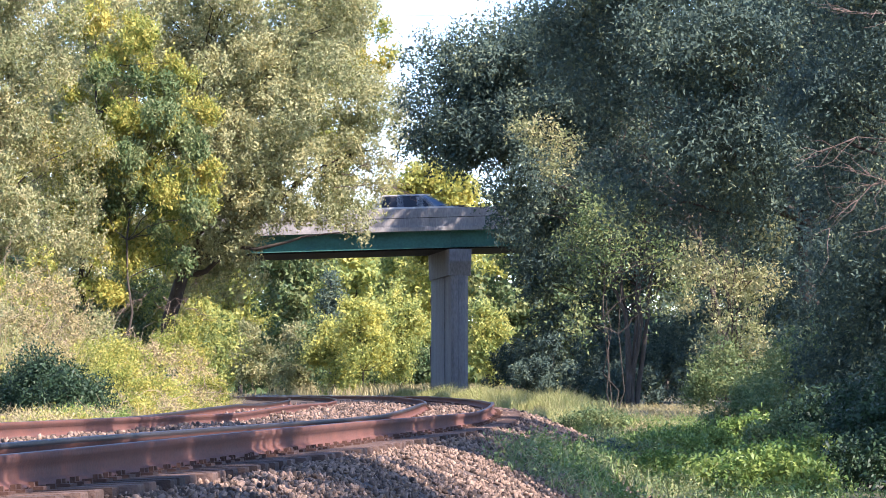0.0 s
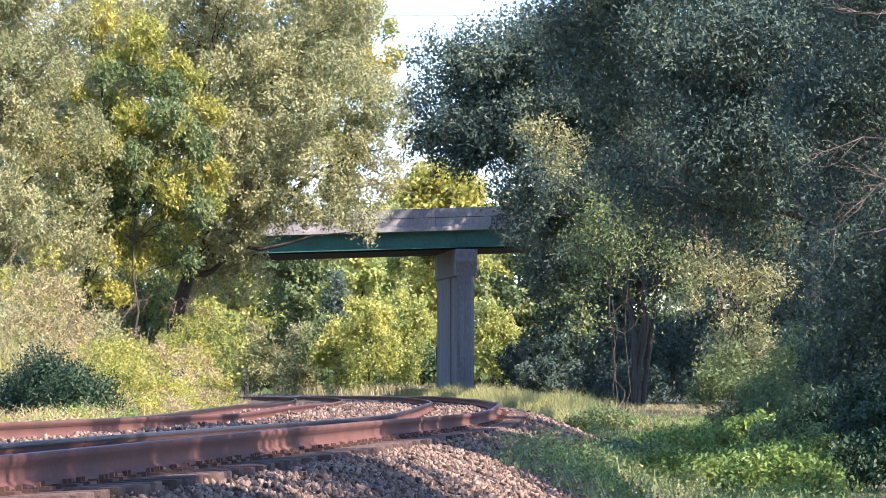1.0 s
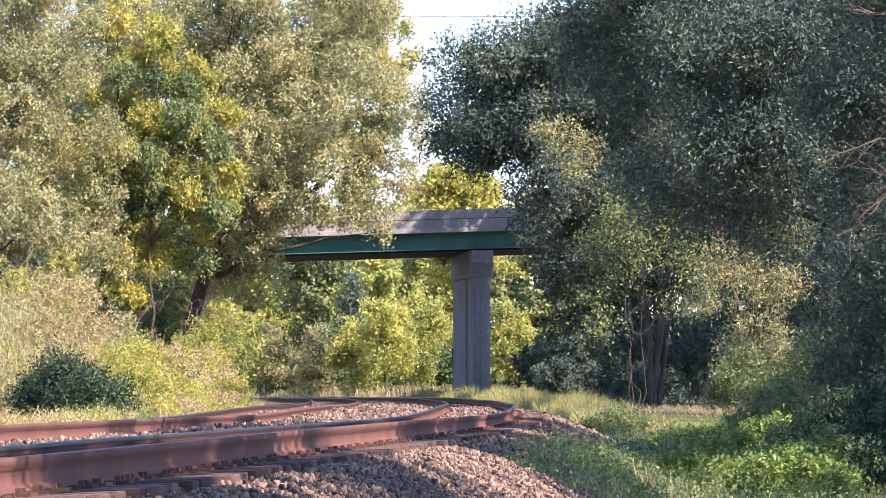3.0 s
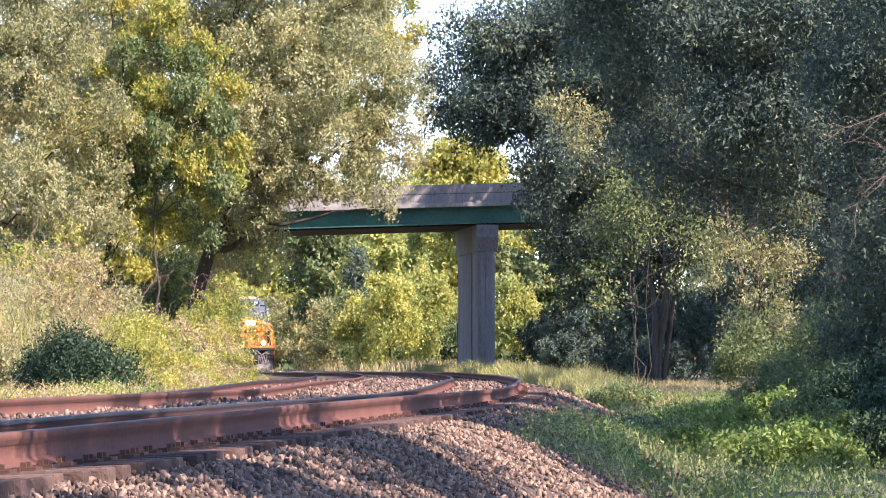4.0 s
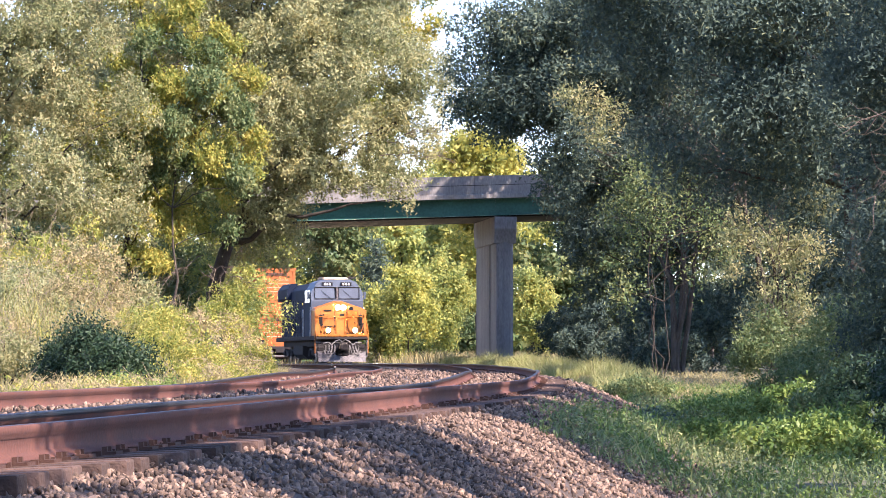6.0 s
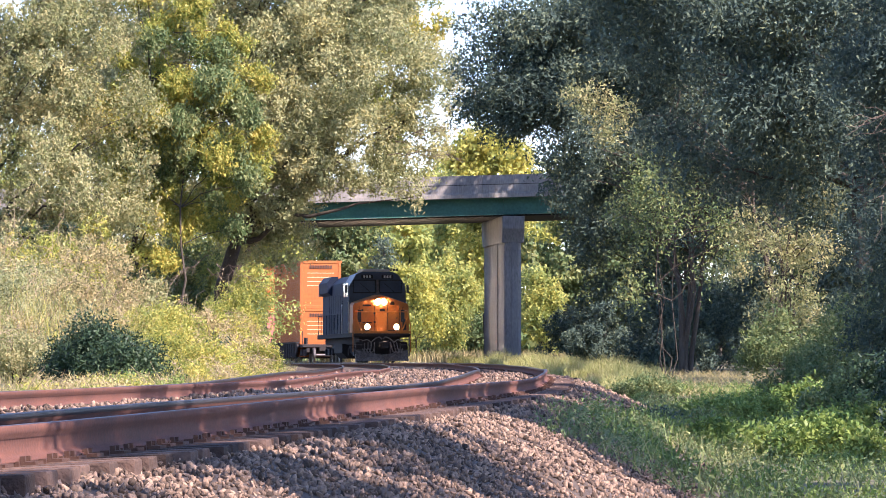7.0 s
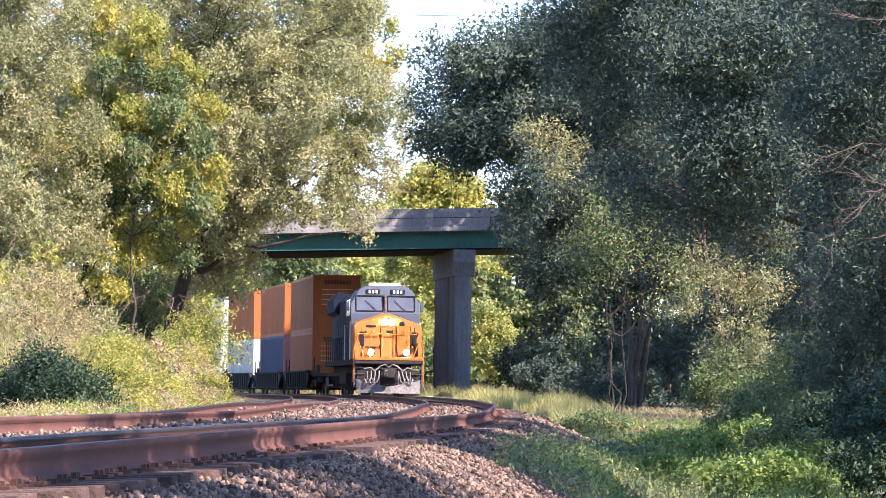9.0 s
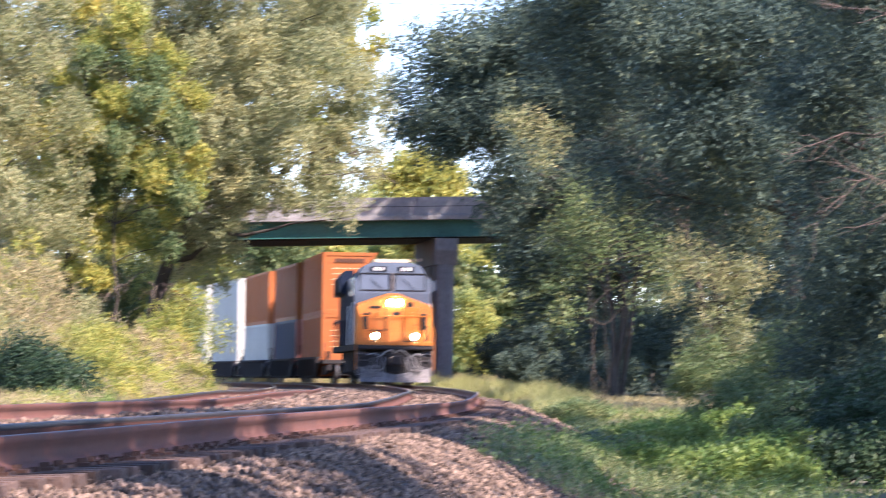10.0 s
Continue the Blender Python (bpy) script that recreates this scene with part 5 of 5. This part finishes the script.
def plant_back():
    spots = [(-27.5, 262, 13, 4.5, L_WOOD), (-15.2, 288, 14, 4, L_WOOD), (-9.5, 262, 13, 3.2, L_MID), (-6.0, 252, 9.5, 2.6, L_WOOD),
             (-3.0, 268, 13, 3.4, L_WOOD), (0.5, 262, 15.5, 4, L_GOLD), (4.5, 256, 10, 3.4, L_MID), (9, 262, 14, 4, L_MID), (15, 260, 16, 5, L_MID), (-31, 255, 16, 5, L_WOOD),
             (-0.8, 300, 18.5, 5, L_GOLD), (-6.6, 296, 18.5, 4.5, L_WOOD), (-3.6, 290, 16.5, 4, L_GOLD), (6, 310, 18, 5, L_WOOD), (-11.5, 300, 15, 5, L_WOOD), (-18, 305, 16, 5, L_WOOD), (-5, 305, 15, 4.5, L_MID), (22, 280, 18, 6, L_MID), (-43, 300, 20, 7, L_WOOD)]
    for i, (x, d, h, r, leaf) in enumerate(spots):
        tree("woodland_tree", {"sunlit woodland leaf": "yellow-green woodland tree beyond the bridge", "golden autumn leaf": "golden autumn woodland tree beyond the bridge"}.get(leaf.name, "green woodland tree beyond the bridge"),
             (x, d, 0.0), h, (0, 0, h * 0.53), (r, r * 0.8, h * 0.48), leaf, 400 + i, sprigs=700, per=18, size=0.34, trunk_r=0.2, clumps=64, clump_r=(0.12, 0.25), slim=0.62, spread=0.40, group="woodland beyond the bridge", limbs=14)
    for i, (x, d, w, h, leaf) in enumerate(((-4.8, 228, 2.0, 5.4, L_GOLD), (-6.6, 232, 1.5, 4.0, L_GOLD), (-2.6, 236, 1.7, 6.6, L_WOOD), (-9.3, 250, 1.7, 4.2, L_GREY), (2.6, 226, 1.2, 5.0, L_WOOD), (-7.6, 246, 1.7, 5.0, L_MID), (-13.6, 276, 2.2, 4.6, L_GREY), (-17.2, 292, 2.6, 5.4, L_WOOD), (-11.0, 284, 2.4, 5.0, L_MID), (-21.6, 312, 3.0, 6.0, L_WOOD), (-4.4, 282, 2.6, 6.0, L_MID), (-0.5, 246, 1.6, 3.0, L_MID))):
        tree("sapling", "golden-leaved sapling beyond the bridge" if leaf is L_GOLD else "young woodland tree beyond the bridge", (x, d, 0.0), h, (0, 0, h * 0.55), (w, w * 0.8, h * 0.5), leaf, 450 + i,
             sprigs=420, per=24, size=0.20, clumps=34, clump_r=(0.10, 0.30), slim=0.6, spread=0.42, shell=0.15, trunk_r=0.07, group="saplings beyond the bridge", limbs=14)
    tree("golden_tree", "golden autumn tree rising behind the bridge parapet", (-0.6, 207.5, 0.0), 12.6, (0, 0, 9.7), (2.7, 1.7, 3.0), L_GOLD, 481, sprigs=1100, per=24, size=0.24, clumps=60, clump_r=(0.16, 0.32), slim=0.6, spread=0.4, shell=0.2, trunk_r=0.16, limbs=14)
    tree("slender_tree", "slender dark tree among the golden saplings", (-7.0, 240, 0.0), 8.2, (0, 0, 5.2), (0.6, 0.5, 2.8), L_DARK, 480, sprigs=150, per=20, size=0.22, clumps=14, clump_r=(0.25, 0.5), trunk_r=0.13, limbs=8)
    # far woods close the place all round
    r2 = np.random.default_rng(9)
    pts = []
    for k in range(4200):
        a = r2.uniform(0, 2 * math.pi)
        rad = r2.uniform(350, 400)
        if abs(math.sin(a) * rad - track_x(math.cos(a) * rad) + 2) < 9:
            continue
        pts.append((math.sin(a) * rad, math.cos(a) * rad, r2.uniform(0, 1) ** 0.8 * (8 + 4 * noise.noise((a * 9, 0, 0)))))
    for k in range(1700):                        # thicker low growth beyond the line
        a = r2.uniform(-0.35, 0.35)
        rad = r2.uniform(330, 350)
        if abs(math.sin(a) * rad - track_x(math.cos(a) * rad) + 2) < 9:
            rad += 70
        pts.append((math.sin(a) * rad, math.cos(a) * rad, r2.uniform(-0.5, 5.5)))
    f = leaves("far_woods", np.array(pts), 16, 1.9, L_MID, None, r2, spread=1.8, slim=0.7)
    tagged(f, "green woods all round in the distance", "woods", kind="stuff")


def plant_grass():
    rng = np.random.default_rng(31)
    spots = []
    while len(spots) < 21000:                    # the bank before the pier
        d = rng.uniform(105, 200)
        off = 2.9 + abs(rng.normal()) * 1.7
        x = track_x(d) + off
        if noise.noise((x * 0.5, d * 0.15, 7)) > -0.25 and off < min(6.4, 2.0 + (d - 95) * 0.12) + 1.2 * noise.noise((d * 0.3, 0, 2)):
            spots.append((x, d, land_z(x, d) - 0.03))
    blades("bank_grass", "long pale yellow-green grass on the bank", spots, np.array([0.20 + 0.52 * max(0, 0.5 + noise.noise((p[0] * 0.9, p[1] * 0.12, 11))) for p in spots]), L_GRASS, 32, width=0.008, lean=0.4)
    spots = []
    while len(spots) < 9000:                     # the left verge
        d = rng.uniform(48, 150)
        x = track_x(d) - 6.5 - abs(rng.normal()) * 1.3
        spots.append((x, d, land_z(x, d) - 0.03))
    blades("verge_grass", "short straw-coloured weeds along the verge", spots, 0.42, L_TAN, 33, width=0.008, lean=0.6)
    for name, label, leaf, count, salt, gate in (("slope_weeds", "fresh green leafy weeds below the ballast bank", L_HERB, 4600, 2, 0.10), ("shade_weeds", "dark leafy weeds creeping up the ballast bank", L_MID, 4600, 8, -0.05)):
        spots, thin = [], []
        while len(spots) < count:                # below and up the ballast slope
            d = rng.uniform(38, 110)
            edge = float(np.interp(d, [25, 50, 60, 72, 90], [1.9, 1.9, 2.4, 3.0, 3.1]))
            off = edge + abs(rng.normal()) * 2.3 + 0.5 * noise.noise((d * 0.5, 0, salt))
            x = track_x(d) + off
            if noise.noise((x * 0.5, d * 0.22, salt)) > gate:
                z = max(land_z(x, d), track_z(d) + bed_z(off))
                spots.append((x, d, z + abs(rng.normal()) * 0.10))
                thin.append((x + rng.normal() * 0.2, d, z - 0.02))
        weeds(name, label, spots, 9, 0.058, leaf, 34 + salt)
        blades(name.replace("weeds", "grass"), label.replace("leafy weeds", "thin grass"), thin, 0.30, leaf, 50 + salt, width=0.007, lean=0.5)
    spots = []
    while len(spots) < 9000:                     # dry litter and stalks under the trees
        d = rng.uniform(70, 140)
        x = track_x(d) + rng.uniform(3.2, 12.5)
        spots.append((x, d, land_z(x, d) - 0.02))
    blades("dry_litter", "brown dry stalks and litter under the trees", spots, 0.24, L_TAN, 71, width=0.012, lean=0.9)
    for name, label, leaf, count, salt in (("dry_stalks", "tall dry tan stalks among the bushes", L_TAN, 2600, 4), ("green_stalks", "tall yellow-green stalks among the bushes", L_LIME, 2600, 6)):
        spots = []
        while len(spots) < count:                # stalks among the bushes beside the line
            d = rng.uniform(96, 136)
            x = rng.uniform(-17, -8.0)
            if noise.noise((x * 0.4, d * 0.2, salt)) > -0.1:
                spots.append((x, d, land_z(x, d)))
        tall = [0.8 + 2.2 * min(max((-8.0 - p[0]) / 4, 0), 1) for p in spots]
        blades(name, label, spots, np.array(tall), leaf, 60 + salt, width=0.007, lean=0.3)
    spots = []
    while len(spots) < 9000:                     # beyond the bridge
        d = rng.uniform(200, 260)
        x = rng.uniform(-24, 12)
        if abs(x - track_x(d)) > 2.8:
            spots.append((x, d, land_z(x, d) - 0.03))
    blades("far_grass", "dry straw-coloured grass beyond the bridge", spots, 0.7, L_TAN, 35, width=0.02)


# ---- stones ----


def stone_shape(rng, n=12):
    bm = bmesh.new()
    for _ in range(n):
        v = rng.normal(size=3)
        v /= np.linalg.norm(v)
        bm.verts.new(v * np.array([1, 0.75, 0.52]) * rng.uniform(0.85, 1.1))
    r = bmesh.ops.convex_hull(bm, input=bm.verts)
    bmesh.ops.delete(bm, geom=list({g for g in r["geom_interior"] + r["geom_unused"] if isinstance(g, bmesh.types.BMVert)}), context="VERTS")
    bmesh.ops.triangulate(bm, faces=bm.faces)
    return bm


def build_stones(bed):
    rng = np.random.default_rng(77)
    shapes = []
    for k in range(10):
        bm = stone_shape(rng, 11)
        bm.verts.index_update()
        shapes.append((np.array([v.co[:] for v in bm.verts]), np.array([[v.index for v in f.verts] for f in bm.faces])))
        bm.free()
    V, F, base = [], [], 0
    near = []
    zones = ((17, 30, 1.25, 2.3, 420, 1.0), (30, 50, 1.25, 2.5, 330, 1.1), (13.5, 17, 1.25, 3.0, 220, 1.0), (50, 82, 0.95, 3.2, 75, 1.5), (20, 30, 2.3, 3.0, 300, 1.0), (30, 50, 2.5, 3.6, 190, 1.15), (22, 45, -5.2, 0.6, 55, 1.3), (45, 80, -5.2, 0.6, 32, 1.6), (80, 125, -5.2, 3.0, 13, 2.0))
    for d0, d1, o0, o1, dens, big in zones:
        for _ in range(int((d1 - d0) * (o1 - o0) * dens)):
            d, off = rng.uniform(d0, d1), rng.uniform(o0, o1)
            if min(abs(abs(off) - 0.755), abs(abs(off - SECOND) - 0.755)) < 0.12:
                continue
            r = 0.022 * big * (0.5 + 1.3 * rng.random() ** 1.6)
            x = track_x(d) + off
            z = bed_top(x, d, off) + r * 0.35
            q = Euler(rng.uniform(0, 6.28, 3)).to_matrix()
            if 20 < d < 24 and 1.2 < off < 2.2 and len(near) < 300:
                near.append((x, d, z, r, q))
                continue
            v, f = shapes[rng.integers(10)]
            V.append(v @ np.array(q).T * r + np.array([x, d, z]))
            F.append(f + base)
            base += len(v)
    s = mesh_from("ballast_stones", np.concatenate(V), np.concatenate(F), M_STONE, bed)
    s["kind"] = "stuff"
    meshes = []
    for k in range(6):
        bm = stone_shape(rng, 12)
        me = bpy.data.meshes.new("stone")
        bm.to_mesh(me)
        bm.free()
        me.materials.append(M_STONE1)
        meshes.append(me)
    for i, (x, d, z, r, q) in enumerate(near):
        ob = new("stone", meshes[i % 6])
        ob.parent = bed
        ob.matrix_basis = Matrix.LocRotScale((x, d, z), q, (r, r, r))


# ---- car on the bridge ----
M_CAR = material("silver grey car paint", (0.50, 0.47, 0.43), 0.35, 0.2, scale=2, fine=30, bump=0.0)
M_CARGLASS = material("tinted car glass", (0.016, 0.018, 0.022), 0.25, scale=2, fine=20, bump=0.0, spec=0.25)
# The sky's reflection is put into the glass as a blue base colour.
M_CARSCREEN = glass_material("windshield tinted as reflected sky", (0.16, 0.26, 0.40), 0.08)
M_TYRE = material("tyre rubber", (0.02, 0.02, 0.02), 0.9)


def build_car():
    """A long station-wagon type car; it drives along +x, its rear bumper at x = 0."""
    c = empty("estate_car")
    tagged(c, "silver-grey sport utility car driving on the bridge", "car")
    b = bmesh.new()
    prof = [(0.0, 0.35), (0.0, 1.0), (0.12, 1.08), (3.7, 1.08), (4.75, 0.98), (4.9, 0.75), (4.9, 0.35)]
    a = [b.verts.new((x, -0.92, z)) for x, z in prof]
    d = [b.verts.new((x, 0.92, z)) for x, z in prof]
    b.faces.new(a)
    b.faces.new(d[::-1])
    for i in range(7):
        b.faces.new((a[i], a[(i + 1) % 7], d[(i + 1) % 7], d[i]))
    bmesh.ops.bevel(b, geom=list(b.edges), offset=0.06, segments=2, affect="EDGES")
    body = part("body", b, M_CAR, c, "silver-grey car body")
    g = bmesh.new()
    lo = [(0.14, -0.86), (3.72, -0.86), (3.72, 0.86), (0.14, 0.86)]
    hi = [(0.45, -0.66), (2.75, -0.66), (2.75, 0.66), (0.45, 0.66)]
    u = [g.verts.new((x, y, 1.06)) for x, y in lo]
    v = [g.verts.new((x, y, 1.66)) for x, y in hi]
    g.faces.new(v)
    for i in range(4):
        g.faces.new((u[i], u[(i + 1) % 4], v[(i + 1) % 4], v[i]))
    part("glasshouse", g, M_CARGLASS, body, "dark tinted glass")
    ws = bmesh.new()
    ws.faces.new([ws.verts.new(p) for p in ((3.70, -0.78, 1.11), (3.70, 0.78, 1.11), (2.82, 0.60, 1.64), (2.82, -0.60, 1.64))])
    bmesh.ops.solidify(ws, geom=list(ws.faces), thickness=-0.02)
    part("windshield", ws, M_CARSCREEN, body, "windshield with reflected sky put into its tint")
    for s in (-1, 1):                            # the wrapped-round corners of the windshield
        cw = bmesh.new()
        cw.faces.new([cw.verts.new(p) for p in ((3.70, s * 0.89, 1.10), (3.06, s * 0.90, 1.10), (2.52, s * 0.72, 1.64), (2.80, s * 0.70, 1.64))])
        bmesh.ops.solidify(cw, geom=list(cw.faces), thickness=0.015)
        part("corner_glass", cw, M_CARSCREEN, body, "corner of the windshield, tinted for reflected sky")
    part("bonnet", boxed(3.75, 4.72, -0.80, 0.80, 1.02, 1.10, bevel=0.02), M_BLACK, body, "black bonnet")
    part("roof", boxed(0.40, 2.85, -0.70, 0.70, 1.64, 1.72, bevel=0.03), M_CAR, body)
    for s in (-1, 1):
        for x0, x1, r in ((3.05, 2.50, 0.04), (0.14, 0.45, 0.06), (1.35, 1.35, 0.04), (2.35, 2.35, 0.045)):
            part("pillar", rod(bmesh.new(), (x0, s * 0.88, 1.06), (x1, s * 0.68, 1.66), r, sides=6), M_CAR, body)
    for x in (0.95, 3.95):
        for s in (-1, 1):
            w = bmesh.new()
            rod(w, (x, s * 0.68, 0.34), (x, s * 0.93, 0.34), 0.34, sides=20)
            wheel = part("tyre", w, M_TYRE, c)
            r = bmesh.new()
            rod(r, (x, s * 0.925, 0.34), (x, s * 0.94, 0.34), 0.2, sides=14)
            part("rim", r, M_STEEL, wheel)
    return c


def build_utility_line():
    """A wire between two wooden poles, high behind the bridge."""
    u = empty("utility_line")
    tagged(u, "thin overhead wire between tall wooden poles", "utility line")
    for x in (-42, 40):
        p = rod(bmesh.new(), (x, 232, -1.0), (x, 232, 24.4), 0.2, 0.13, sides=10)
        box(p, x - 0.07, x + 0.07, 231, 233, 23.6, 23.8)
        part("pole", p, M_BARK, u, "weathered wooden pole")
    pts = [np.array((-42 + 82 * i / 24, 232, 24.3 - 1.3 * (1 - (2 * i / 24 - 1) ** 2))) for i in range(25)]
    tubes("wire", [(pts, 0.022, 0.022)], M_BLACK, u, 5)


# ---- build ----
build_ground()
bed = build_ballast()
build_track(0.0, 0.0, 290, "single rusty steel railway track on wooden ties, curving")
build_track(SECOND, -0.03, 290, "second rusty railway track beside the first, curving")
build_bridge()
engine = build_engine()
LOADS = (("orange", "orange"), ("orange", "blue"), ("orange", "white"), ("white", "white"), ("grey", "white"), ("orange", "white"), ("grey", "grey"), ("orange", "blue"), ("white", "orange"), ("orange", "orange"), ("grey", "white"))
PAINT = {"orange": ("scuffed orange shipping container on a well car", M_C_ORANGE, M_C_ORANGE), "white": ("white shipping container on a well car", M_C_WHITE, M_C_WHITE),
         "blue": ("dark blue container with a faded red end", M_C_BLUE, M_C_PINK), "grey": ("pale grey container on a well car", M_C_GREY, M_C_GREY)}
proto = {k: build_container(v[0], v[1], v[2], k == "orange") for k, v in PAINT.items()}
used = set()


def container(kind):
    if kind not in used:
        used.add(kind)
        return proto[kind]
    return copy_thing(proto[kind], Matrix())


PITCH = 16.4
first_car = build_well_car()
CARS = []
for i, (top, low) in enumerate(LOADS):
    wagon = first_car if i == 0 else copy_thing(first_car, Matrix())
    CARS.append((wagon, container(low), container(top), 30.5 + i * PITCH))
car = build_car()
build_utility_line()
plant_left()
plant_right()
plant_back()
plant_grass()
build_stones(bed)

SPEED = 17.34
NOSE_AT_9 = 165.0


def front_run(t):
    return run_at(NOSE_AT_9) + SPEED * (9.0 - t)


def motions():
    times = [i * 0.25 for i in range(41)]
    walk(engine, [(t, rail_pose(front_run(t), 4.4, 17.6)) for t in times])
    for wagon, low, top, back in CARS:
        rows = [(t, rail_pose(front_run(t) + back, 0.9, 15.5)) for t in times]
        walk(wagon, rows)
        walk(low, [(t, m @ Matrix.Translation((0, -1.92, 0.345))) for t, m in rows])
        walk(top, [(t, m @ Matrix.Translation((0, -1.92, 3.25))) for t, m in rows])
    turn = math.degrees(SPEED / 0.52)
    for w, y in WHEELS:
        walk(w, [(i / 30, pose(0, y, 0.52, -turn * i / 30, 0, 0)) for i in range(301)])
    b = pose(0, BRIDGE_D, 0, 0, -math.degrees(math.atan(GRADE)), BRIDGE_YAW)
    stops = ((0, -3.05), (0.5, 3.4), (1.0, 9.85), (1.5, 16.3), (2.2, 22.5), (3.0, 26.0), (10, 26.0))
    walk(car, [(t, b @ pose(x, 2.3, 8.445)) for t, x in stops])


motions()
